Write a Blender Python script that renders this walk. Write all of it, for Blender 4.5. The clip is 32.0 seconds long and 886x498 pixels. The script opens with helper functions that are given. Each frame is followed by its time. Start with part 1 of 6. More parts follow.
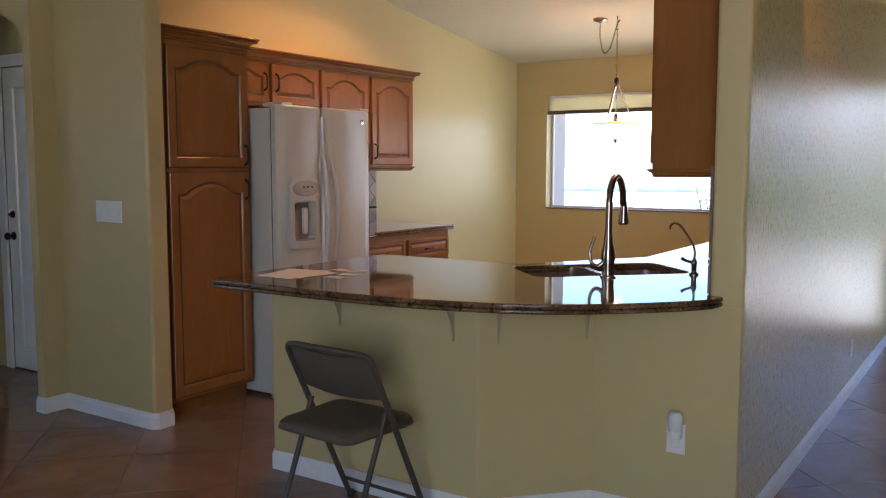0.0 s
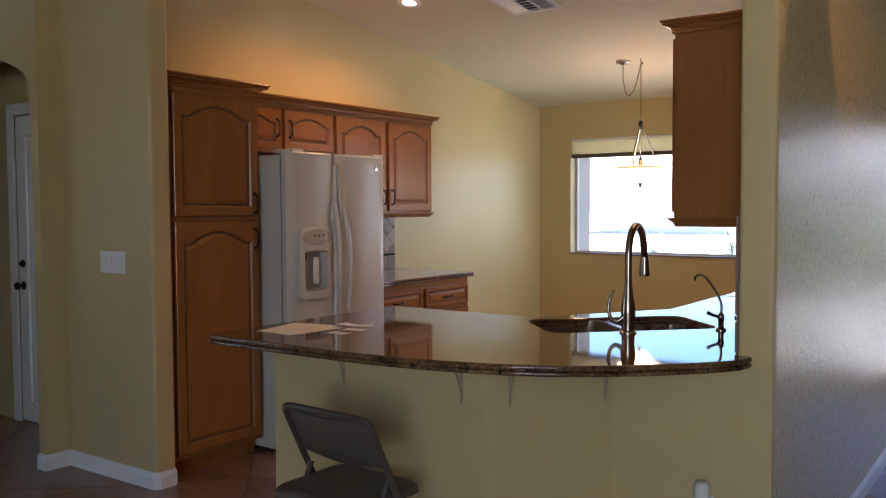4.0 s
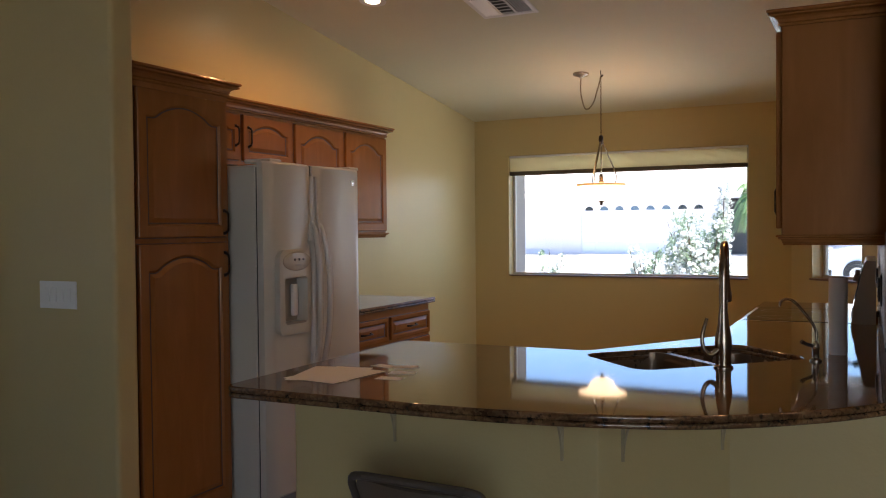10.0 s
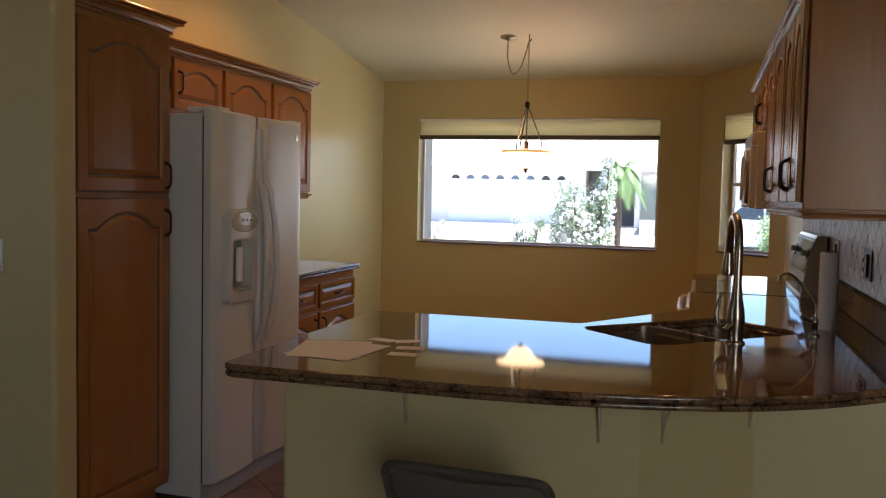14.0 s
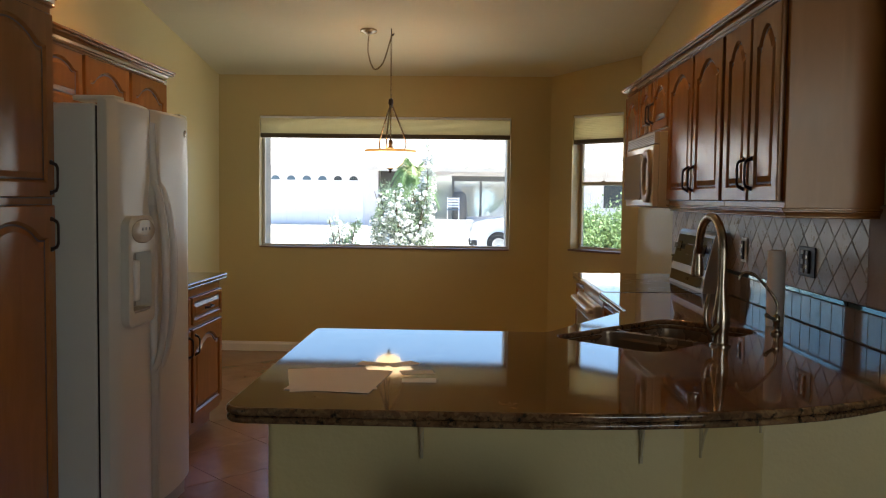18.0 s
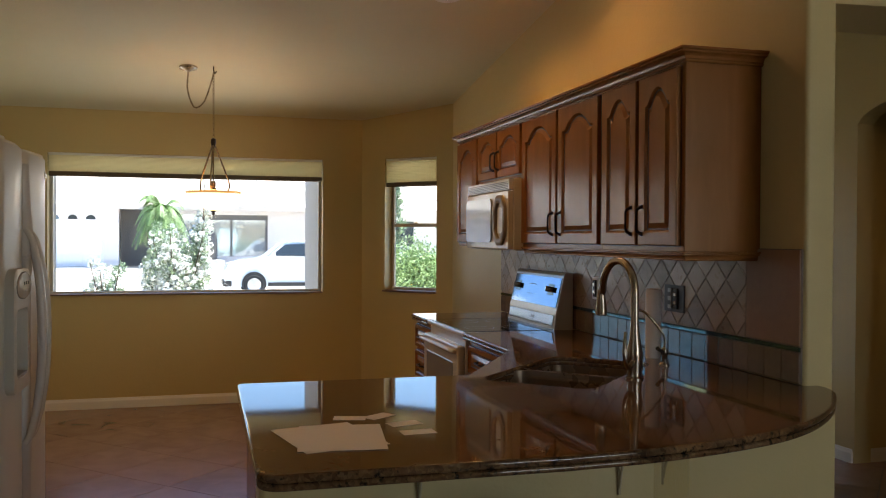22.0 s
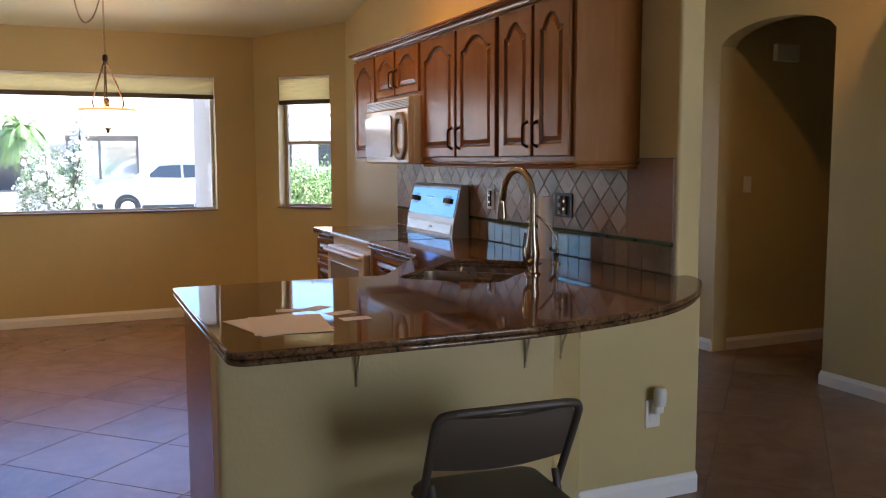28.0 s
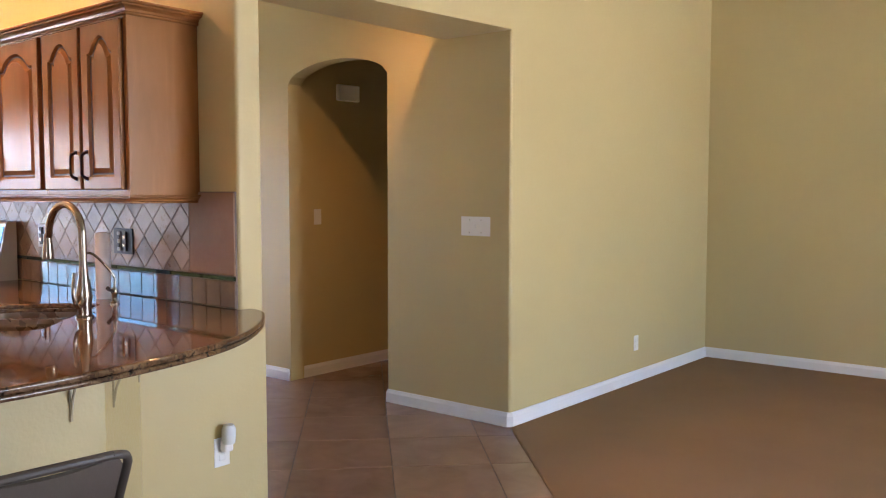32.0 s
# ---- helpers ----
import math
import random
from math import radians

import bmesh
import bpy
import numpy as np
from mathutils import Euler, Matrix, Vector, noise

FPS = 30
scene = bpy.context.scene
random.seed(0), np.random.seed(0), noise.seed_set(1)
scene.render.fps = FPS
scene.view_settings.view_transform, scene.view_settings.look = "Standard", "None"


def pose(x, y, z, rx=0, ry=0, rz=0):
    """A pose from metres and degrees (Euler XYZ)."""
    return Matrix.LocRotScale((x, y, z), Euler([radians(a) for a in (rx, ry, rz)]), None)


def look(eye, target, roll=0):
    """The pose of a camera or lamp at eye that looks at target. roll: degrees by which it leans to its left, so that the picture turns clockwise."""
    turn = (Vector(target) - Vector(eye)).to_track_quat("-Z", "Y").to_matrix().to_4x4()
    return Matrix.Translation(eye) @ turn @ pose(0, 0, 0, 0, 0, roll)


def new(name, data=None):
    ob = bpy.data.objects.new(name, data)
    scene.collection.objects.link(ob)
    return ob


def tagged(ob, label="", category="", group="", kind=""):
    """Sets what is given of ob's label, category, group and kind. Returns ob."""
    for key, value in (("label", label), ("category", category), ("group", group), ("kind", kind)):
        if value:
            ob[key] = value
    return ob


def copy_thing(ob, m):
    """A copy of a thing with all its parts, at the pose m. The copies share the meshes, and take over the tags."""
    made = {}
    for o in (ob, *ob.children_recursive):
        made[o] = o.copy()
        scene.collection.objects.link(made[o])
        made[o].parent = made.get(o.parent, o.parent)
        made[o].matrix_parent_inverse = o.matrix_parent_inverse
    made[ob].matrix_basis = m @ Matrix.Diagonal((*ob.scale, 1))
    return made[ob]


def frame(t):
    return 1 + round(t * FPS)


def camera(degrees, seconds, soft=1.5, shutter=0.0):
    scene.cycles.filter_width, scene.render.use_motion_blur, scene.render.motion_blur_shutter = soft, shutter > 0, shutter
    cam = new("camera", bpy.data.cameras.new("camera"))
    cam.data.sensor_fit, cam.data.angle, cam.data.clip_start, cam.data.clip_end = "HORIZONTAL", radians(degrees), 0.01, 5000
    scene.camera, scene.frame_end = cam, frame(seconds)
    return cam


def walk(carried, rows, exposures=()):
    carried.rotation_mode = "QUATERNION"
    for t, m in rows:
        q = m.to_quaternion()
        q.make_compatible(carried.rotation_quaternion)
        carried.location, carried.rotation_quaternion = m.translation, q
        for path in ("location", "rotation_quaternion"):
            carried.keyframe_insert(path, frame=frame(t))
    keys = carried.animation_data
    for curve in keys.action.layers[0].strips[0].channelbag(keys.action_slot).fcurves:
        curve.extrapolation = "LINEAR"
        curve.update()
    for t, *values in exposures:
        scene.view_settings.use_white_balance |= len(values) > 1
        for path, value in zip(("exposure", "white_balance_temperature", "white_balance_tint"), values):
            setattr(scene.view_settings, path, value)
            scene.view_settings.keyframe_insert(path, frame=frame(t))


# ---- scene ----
cam = camera(54.3, 32.0, 1.1)
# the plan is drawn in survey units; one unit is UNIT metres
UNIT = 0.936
METRES, EYE, TILT, LEAN, TURN = 4.2, 1.488, -0.381, 0.240, 33.6
ROWS = [
    (0.0, 0.0, 0.0, 0.0, 0.02, -5.17, -0.24),
    (0.5, 0.0021, -0.0007, 0.0015, -0.03, -4.44, -0.07),
    (1.0, 0.0034, -0.0004, 0.0014, -0.13, -3.81, -0.02),
    (1.5, 0.0053, 0.001, 0.0017, -0.27, -3.79, 0.28),
    (2.0, 0.005, 0.0042, 0.0016, -0.62, -3.84, 0.29),
    (2.5, 0.0083, 0.0125, 0.0021, -0.53, -3.96, 0.45),
    (3.0, 0.0153, 0.0293, 0.0037, 0.6, -3.02, 0.31),
    (3.5, 0.0243, 0.0437, 0.0061, 1.99, -2.62, 0.09),
    (5.5, -0.0163, 0.0788, 0.011, -0.04, -0.64, 0.11),
    (6.0, -0.0306, 0.085, 0.0119, -1.63, 0.27, 0.43),
    (6.5, -0.044, 0.0903, 0.0112, -1.86, 0.06, 0.4),
    (7.0, -0.0554, 0.1099, 0.0094, -0.74, -0.31, -0.02),
    (7.5, -0.0673, 0.1516, 0.0101, -0.89, 0.46, 0.2),
    (8.0, -0.0883, 0.1723, 0.011, -1.78, 0.84, 0.12),
    (8.5, -0.1151, 0.1835, 0.0143, -4.6, 1.2, 0.38),
    (9.0, -0.1368, 0.1831, 0.0141, -6.57, 1.68, 0.11),
    (9.5, -0.1517, 0.1873, 0.0098, -7.15, -0.04, 0.18),
    (10.0, -0.1635, 0.205, 0.0055, -7.32, -0.98, 0.35),
    (10.5, -0.1763, 0.2284, 0.0054, -8.65, -1.0, 0.99),
    (11.0, -0.1919, 0.2418, 0.0048, -9.52, -2.25, 0.7),
    (11.5, -0.2138, 0.2547, 0.0054, -11.48, -2.78, 0.28),
    (12.0, -0.233, 0.2633, 0.0056, -13.15, -3.15, -0.3),
    (12.5, -0.2472, 0.2642, 0.0065, -14.41, -2.93, 0.12),
    (13.0, -0.2604, 0.2696, 0.0048, -15.89, -2.81, -0.2),
    (13.5, -0.2701, 0.2816, 0.002, -16.0, -3.09, -1.05),
    (15.5, -0.3358, 0.3475, 0.0022, -23.46, -3.28, -0.75),
    (16.0, -0.3643, 0.3587, 0.0004, -25.57, -3.53, -0.12),
    (16.5, -0.377, 0.3712, -0.0006, -27.01, -3.66, -0.35),
    (17.0, -0.3847, 0.3985, -0.0019, -29.2, -3.31, -0.37),
    (17.5, -0.3943, 0.4226, 0.0, -30.76, -2.97, -0.5),
    (18.0, -0.404, 0.4354, 0.0016, -31.73, -2.9, -0.73),
    (18.5, -0.4261, 0.4475, 0.0042, -34.69, -2.36, -0.88),
    (19.0, -0.449, 0.4619, 0.0052, -37.79, -2.19, -0.7),
    (19.5, -0.4691, 0.4718, 0.0036, -39.88, -2.4, -0.33),
    (20.0, -0.477, 0.4884, -0.0002, -41.07, -2.68, -0.32),
    (20.5, -0.486, 0.5088, 0.0005, -43.7, -2.86, 0.19),
    (21.0, -0.5009, 0.5221, 0.0013, -44.68, -2.36, -0.78),
    (21.5, -0.5205, 0.5334, 0.0058, -47.14, -1.54, -0.27),
    (22.0, -0.5378, 0.5413, 0.0087, -49.07, -0.26, -0.16),
    (22.5, -0.5496, 0.5425, 0.0109, -50.53, 2.09, -0.02),
    (23.0, -0.5598, 0.5394, 0.0118, -51.37, 3.83, 0.32),
    (23.5, -0.5657, 0.5378, 0.0114, -51.03, 3.47, 0.81),
    (24.0, -0.5717, 0.5336, 0.0107, -51.99, 3.3, 1.0),
    (24.5, -0.5846, 0.5206, 0.0101, -50.72, 0.17, 2.66),
    (25.0, -0.6037, 0.5153, 0.008, -50.99, -2.23, 1.66),
    (25.5, -0.6115, 0.5303, 0.007, -52.44, -3.17, 1.62),
    (27.5, -0.6237, 0.5256, -0.0002, -55.58, -5.62, 0.52),
    (28.0, -0.623, 0.5228, -0.0005, -57.24, -5.52, 0.33),
    (28.5, -0.6205, 0.5202, -0.0003, -60.16, -5.72, 0.51),
    (29.0, -0.6116, 0.5198, -0.0016, -64.6, -5.71, 0.06),
    (29.5, -0.6067, 0.5175, -0.0023, -69.05, -5.79, -0.1),
    (30.0, -0.607, 0.5133, -0.0022, -73.07, -5.27, -0.17),
    (30.5, -0.6082, 0.5098, -0.0019, -75.23, -4.66, 0.33),
    (31.0, -0.6084, 0.5059, -0.0009, -77.8, -4.11, 0.59),
    (31.5, -0.6042, 0.5032, 0.0001, -80.86, -3.75, 0.44),
    (32.0, -0.6033, 0.4987, 0.0003, -83.9, -3.53, 0.38),
]
EXPOSURES = [(0.0, 2.64, 6250, 21), (3.5, 2.47, 6300, 21), (6.0, 2.17, 6550, 21), (7.0, 2.2, 6550, 21), (8.0, 2.19, 6550, 20), (9.0, 1.81, 6750, 20), (11.0, 1.89, 6750, 19), (13.0, 1.9, 6800, 19), (16.0, 1.73, 7200, 14), (19.0, 1.71, 7250, 12), (21.0, 1.71, 7250, 12), (23.0, 1.92, 7200, 14), (25.5, 2.26, 7100, 15), (28.0, 2.5, 6700, 20), (29.0, 2.75, 6450, 21), (30.0, 3.71, 6350, 23), (32.0, 3.96, 6350, 24)]
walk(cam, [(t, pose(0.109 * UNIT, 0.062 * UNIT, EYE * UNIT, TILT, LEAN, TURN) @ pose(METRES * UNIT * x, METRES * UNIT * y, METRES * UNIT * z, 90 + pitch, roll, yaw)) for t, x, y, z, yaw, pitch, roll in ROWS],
     EXPOSURES)

# ---- light ----
SUN_AZ, SUN_EL = 95.0, 66.0
world = bpy.data.worlds.new("sky")
scene.world = world
world.use_nodes = True
wn = world.node_tree.nodes
sky = wn.new("ShaderNodeTexSky")
sky.sky_type = "NISHITA"
sky.sun_disc = False
sky.ozone_density = 8.0
sky.sun_elevation, sky.sun_rotation = radians(SUN_EL), radians(SUN_AZ)
world.node_tree.links.new(sky.outputs[0], wn["Background"].inputs[0])
wn["Background"].inputs[1].default_value = 0.15


def lamp(name, kind, energy, colour, m, **settings):
    data = bpy.data.lights.new(name, kind)
    data.energy, data.color = energy, colour
    for key, value in settings.items():
        if key == "angle":
            data.angle = value
        elif key == "shape":
            data.shape = value
        elif key == "size":
            data.size = value
        elif key == "size_y":
            data.size_y = value
        elif key == "radius":
            data.shadow_soft_size = value
        elif key == "spread":
            data.spread = value
        elif key == "spot":
            data.spot_size, data.spot_blend = value, 0.6
    ob = new(name, data)
    ob.matrix_basis = m
    return ob


sun_dir = Vector((math.sin(radians(SUN_AZ)) * math.cos(radians(SUN_EL)), math.cos(radians(SUN_AZ)) * math.cos(radians(SUN_EL)), math.sin(radians(SUN_EL))))
lamp("sun", "SUN", 5.0, (1.0, 0.97, 0.93), look(sun_dir * 40, (0, 0, 0)), angle=radians(0.5))
# daylight standing in the openings; the west one is an added fill
lamp("daylight_garden_door", "AREA", 4.6, (0.90, 0.98, 1.0), look((1.3, -3.6, 1.7), (-0.4, 3.4, 0.9)), shape="RECTANGLE", size=2.85, size_y=2.6, spread=radians(100))
lamp("daylight_west_window", "AREA", 0.07, (1.0, 0.80, 0.64), look((-7.95, -1.5, 1.55), (1.0, 3.9, 1.3)), shape="RECTANGLE", size=1.8, size_y=1.2, spread=radians(34))
lamp("daylight_front_door", "AREA", 0.115, (0.62, 0.74, 1.0), look((0.15, 8.22, 1.15), (0.15, 3, 1.15)), shape="RECTANGLE", size=1.45, size_y=2.1)
lamp("daylight_side_window", "AREA", 2.8, (0.74, 0.90, 1.0), look((-1.235, 8.435, 1.53), (-4.6, 7.2, 1.6)), shape="RECTANGLE", size=0.5, size_y=0.9, spread=radians(88))
WARM = (1.0, 0.60, 0.27)

# ---- materials ----


def base(name):
    m = bpy.data.materials.new(name)
    m.use_nodes = True
    t = m.node_tree
    return m, t, t.nodes["Principled BSDF"]


def coords(t, scale=(1, 1, 1), use="Object", rot=(0, 0, 0)):
    c = t.nodes.new("ShaderNodeTexCoord")
    mp = t.nodes.new("ShaderNodeMapping")
    mp.inputs["Scale"].default_value = scale
    mp.inputs["Rotation"].default_value = rot
    t.links.new(c.outputs[use], mp.inputs[0])
    return mp.outputs[0]


def noise_tex(t, vec, scale, detail=4, rough=0.55, dist=0.0):
    n = t.nodes.new("ShaderNodeTexNoise")
    n.inputs["Scale"].default_value = scale
    n.inputs["Detail"].default_value = detail
    n.inputs["Roughness"].default_value = rough
    n.inputs["Distortion"].default_value = dist
    t.links.new(vec, n.inputs["Vector"])
    return n.outputs["Fac"]


def ramp(t, fac, stops):
    r = t.nodes.new("ShaderNodeValToRGB")
    e = r.color_ramp.elements
    while len(e) < len(stops):
        e.new(0.5)
    for el, (p, c) in zip(e, stops):
        el.position, el.color = p, (*c, 1)
    t.links.new(fac, r.inputs[0])
    return r.outputs[0]


def mixc(t, fac, a, b, mode="MIX"):
    m = t.nodes.new("ShaderNodeMix")
    m.data_type, m.blend_type = "RGBA", mode
    for sock, v in ((m.inputs[0], fac), (m.inputs[6], a), (m.inputs[7], b)):
        if isinstance(v, (int, float)):
            sock.default_value = v
        elif isinstance(v, tuple):
            sock.default_value = (*v, 1)
        else:
            t.links.new(v, sock)
    return m.outputs[2]


def mapr(t, fac, lo, hi):
    m = t.nodes.new("ShaderNodeMapRange")
    m.inputs["To Min"].default_value, m.inputs["To Max"].default_value = lo, hi
    t.links.new(fac, m.inputs[0])
    return m.outputs[0]


def bump(t, p, height, strength, distance=0.01):
    b = t.nodes.new("ShaderNodeBump")
    b.inputs["Strength"].default_value, b.inputs["Distance"].default_value = strength, distance
    t.links.new(height, b.inputs["Height"])
    t.links.new(b.outputs[0], p.inputs["Normal"])


def mul(c, k):
    return tuple(v * k for v in c)


def plain(name, col, rough=0.5, metal=0.0, var=0.12, scale=3.0, bscale=120.0, bstr=0.1, spec=0.5, coat=0.0, rvar=0.08):
    """A painted or moulded surface: colour drift at two scales, uneven gloss, fine relief."""
    m, t, p = base(name)
    v = coords(t)
    big = noise_tex(t, v, scale, 3)
    fine = noise_tex(t, v, scale * 14, 5)
    c = mixc(t, big, mul(col, 1 - var), mul(col, 1 + var))
    c = mixc(t, mapr(t, fine, 0.0, 0.35), c, mul(col, 1 - var * 0.8))
    t.links.new(c, p.inputs["Base Color"])
    t.links.new(mapr(t, noise_tex(t, v, scale * 4, 3), max(0.02, rough - rvar), min(1, rough + rvar)), p.inputs["Roughness"])
    p.inputs["Metallic"].default_value = metal
    p.inputs["Specular IOR Level"].default_value = spec
    p.inputs["Coat Weight"].default_value = coat
    p.inputs["Coat Roughness"].default_value = 0.08
    if bstr:
        bump(t, p, noise_tex(t, v, bscale, 3), bstr, 0.004)
    return m


def paint(name, col, rough, peel=0.22, speck=0.03, tall=1.0):
    """Rolled wall paint over a light orange-peel texture."""
    m, t, p = base(name)
    v = coords(t)
    c = mixc(t, noise_tex(t, v, 0.7, 4), mul(col, 0.93), mul(col, 1.06))
    c = mixc(t, mapr(t, noise_tex(t, v, 9, 5), 0.0, 0.25), c, mul(col, 0.9))
    t.links.new(c, p.inputs["Base Color"])
    t.links.new(ramp(t, noise_tex(t, coords(t, (1, 1, tall)), 70 / tall ** 0.5, 3, 0.5), [(0.38, mul((1, 1, 1), rough - speck)), (0.58, mul((1, 1, 1), rough + speck * 0.7))]), p.inputs["Roughness"])
    n = t.nodes.new("ShaderNodeMath")
    n.operation = "ADD"
    t.links.new(noise_tex(t, v, 75, 3, 0.5), n.inputs[0])
    t.links.new(noise_tex(t, v, 22, 2, 0.5), n.inputs[1])
    bump(t, p, n.outputs[0], peel, 0.004)
    return m


def wood(name, col, dark, rough=0.30, axis="z"):
    m, t, p = base(name)
    sc = {"z": (4, 4, 0.8), "x": (0.8, 4, 4), "y": (4, 0.8, 4)}[axis]
    v = coords(t, sc)
    oi = t.nodes.new("ShaderNodeObjectInfo")
    off = t.nodes.new("ShaderNodeVectorMath")
    off.operation = "ADD"
    t.links.new(v, off.inputs[0])
    cx = t.nodes.new("ShaderNodeCombineXYZ")
    mm = t.nodes.new("ShaderNodeMath")
    mm.operation = "MULTIPLY"
    mm.inputs[1].default_value = 37.0
    t.links.new(oi.outputs["Random"], mm.inputs[0])
    for i in range(3):
        t.links.new(mm.outputs[0], cx.inputs[i])
    t.links.new(cx.outputs[0], off.inputs[1])
    vv = off.outputs[0]
    grain = noise_tex(t, vv, 2.6, 5, 0.55, 1.2)
    broad = noise_tex(t, vv, 0.75, 5, 0.62, 0.8)
    c = ramp(t, grain, [(0.18, tuple(0.3 * a + 0.7 * b for a, b in zip(dark, col))), (0.55, col), (0.8, mul(col, 1.2))])
    c = mixc(t, ramp(t, broad, [(0.36, (0, 0, 0)), (0.80, (0.3, 0.3, 0.3))]), c, mul(dark, 1.25))
    c = mixc(t, mapr(t, oi.outputs["Random"], 0.0, 0.22), c, mul(col, 1.3))
    t.links.new(c, p.inputs["Base Color"])
    t.links.new(mapr(t, grain, rough - 0.06, rough + 0.12), p.inputs["Roughness"])
    p.inputs["Specular IOR Level"].default_value = 0.36
    p.inputs["Specular Tint"].default_value = (1.0, 0.86, 0.72, 1)
    bump(t, p, grain, 0.05, 0.002)
    return m


def granite():
    m, t, p = base("brown_granite")
    v = coords(t)
    blotch = noise_tex(t, v, 7, 6, 0.6, 0.6)
    vo = t.nodes.new("ShaderNodeTexVoronoi")
    vo.inputs["Scale"].default_value = 105
    t.links.new(v, vo.inputs["Vector"])
    grey = t.nodes.new("ShaderNodeSeparateColor")
    t.links.new(vo.outputs["Color"], grey.inputs[0])
    c = ramp(t, blotch, [(0.3, (0.045, 0.020, 0.012)), (0.5, (0.13, 0.064, 0.030)), (0.72, (0.23, 0.135, 0.068))])
    speck = ramp(t, grey.outputs[0], [(0.0, (0.012, 0.009, 0.007)), (0.22, (0.10, 0.05, 0.028)), (0.6, (0.22, 0.13, 0.06)), (0.95, (0.36, 0.24, 0.12))])
    c = mixc(t, 0.24, c, speck)
    c = mixc(t, ramp(t, noise_tex(t, v, 40, 4, 0.6), [(0.56, (0, 0, 0)), (0.66, (1, 1, 1))]), c, (0.02, 0.014, 0.011))
    t.links.new(c, p.inputs["Base Color"])
    t.links.new(mapr(t, noise_tex(t, v, 60, 4), 0.02, 0.07), p.inputs["Roughness"])
    p.inputs["Specular IOR Level"].default_value = 0.6
    return m


def stone_tile(name, a, b, rough, vein=0.5, gl=0.06):
    m, t, p = base(name)
    oi = t.nodes.new("ShaderNodeObjectInfo")
    v0 = coords(t, use="Object")
    cx = t.nodes.new("ShaderNodeCombineXYZ")
    mm = t.nodes.new("ShaderNodeMath")
    mm.operation = "MULTIPLY"
    mm.inputs[1].default_value = 53.0
    t.links.new(oi.outputs["Random"], mm.inputs[0])
    t.links.new(mm.outputs[0], cx.inputs[0])
    t.links.new(mm.outputs[0], cx.inputs[1])
    off = t.nodes.new("ShaderNodeVectorMath")
    t.links.new(v0, off.inputs[0])
    t.links.new(cx.outputs[0], off.inputs[1])
    v = off.outputs[0]
    n1 = noise_tex(t, v, 4.5, 6, 0.6, 0.7)
    n2 = noise_tex(t, v, 28, 6, 0.65)
    c = ramp(t, n1, [(0.32, a), (0.68, b)])
    c = mixc(t, mapr(t, n2, 0.0, vein), c, mul(a, 0.62))
    c = mixc(t, mapr(t, oi.outputs["Random"], 0.0, 0.5 if gl < 0.05 else 0.8), c, mul(b, 1.1))
    t.links.new(c, p.inputs["Base Color"])
    p.inputs["Specular IOR Level"].default_value = 0.72 if gl < 0.05 else 0.5
    t.links.new(mapr(t, n1 if gl < 0.05 else n2, rough - gl, rough + gl), p.inputs["Roughness"])
    bump(t, p, n2, 0.45 if gl > 0.05 else 0.015, 0.003)
    return m


def emit(name, col, strength):
    m, t, p = base(name)
    p.inputs["Base Color"].default_value = (*col, 1)
    p.inputs["Emission Color"].default_value = (*col, 1)
    p.inputs["Emission Strength"].default_value = strength
    return m


def clear_glass(name, tint=(0.90, 0.97, 1.0), gloss=0.01):
    m, t, p = base(name)
    tr = t.nodes.new("ShaderNodeBsdfTransparent")
    tr.inputs[0].default_value = (*tint, 1)
    gl = t.nodes.new("ShaderNodeBsdfGlossy")
    gl.inputs["Roughness"].default_value = gloss
    mx = t.nodes.new("ShaderNodeMixShader")
    lw = t.nodes.new("ShaderNodeLayerWeight")
    lw.inputs[0].default_value = 0.5
    pw = t.nodes.new("ShaderNodeMath")
    pw.operation = "POWER"
    pw.inputs[1].default_value = 5.0
    t.links.new(lw.outputs["Facing"], pw.inputs[0])
    t.links.new(mapr(t, pw.outputs[0], 0.035, 1.0), mx.inputs[0])
    t.links.new(tr.outputs[0], mx.inputs[1])
    t.links.new(gl.outputs[0], mx.inputs[2])
    t.links.new(mx.outputs[0], t.nodes["Material Output"].inputs[0])
    return m


WALL = paint("wall_paint", (0.55, 0.434, 0.208), 0.42, 0.22)
HALLWALL = paint("wall_paint_hall", (0.55, 0.434, 0.208), 0.35, 0.42, 0.13, 0.16)
HALLWALL.node_tree.nodes["Principled BSDF"].inputs["Specular IOR Level"].default_value = 0.25
CEIL = paint("ceiling_paint", (0.63, 0.60, 0.43), 0.7, 0.3)
WESTWALL = paint("wall_paint_sheen", (0.53, 0.418, 0.200), 0.29, 0.025, 0.012)
WESTWALL.node_tree.nodes["Principled BSDF"].inputs["Specular IOR Level"].default_value = 0.5
TRIM = plain("trim_white", (0.78, 0.77, 0.76), 0.35, var=0.05, bstr=0.04)
WOOD = wood("stained_maple", (0.275, 0.108, 0.030), (0.140, 0.050, 0.012), 0.20)
WOODH = wood("stained_maple_rail", (0.275, 0.108, 0.030), (0.140, 0.050, 0.012), 0.16, axis="y")
WOODH.node_tree.nodes["Principled BSDF"].inputs["Specular IOR Level"].default_value = 0.65
GLAZE_SHADE = plain("dark_glaze", (0.06, 0.022, 0.010), 0.4, var=0.2)
GRANITE = granite()
FLOOR = stone_tile("floor_stone", (0.208, 0.112, 0.069), (0.300, 0.175, 0.113), 0.25, 0.14, 0.03)
# blue sky sheen is put into the floor's specular tint
FLOOR.node_tree.nodes["Principled BSDF"].inputs["Specular Tint"].default_value = (0.58, 0.68, 1.0, 1)
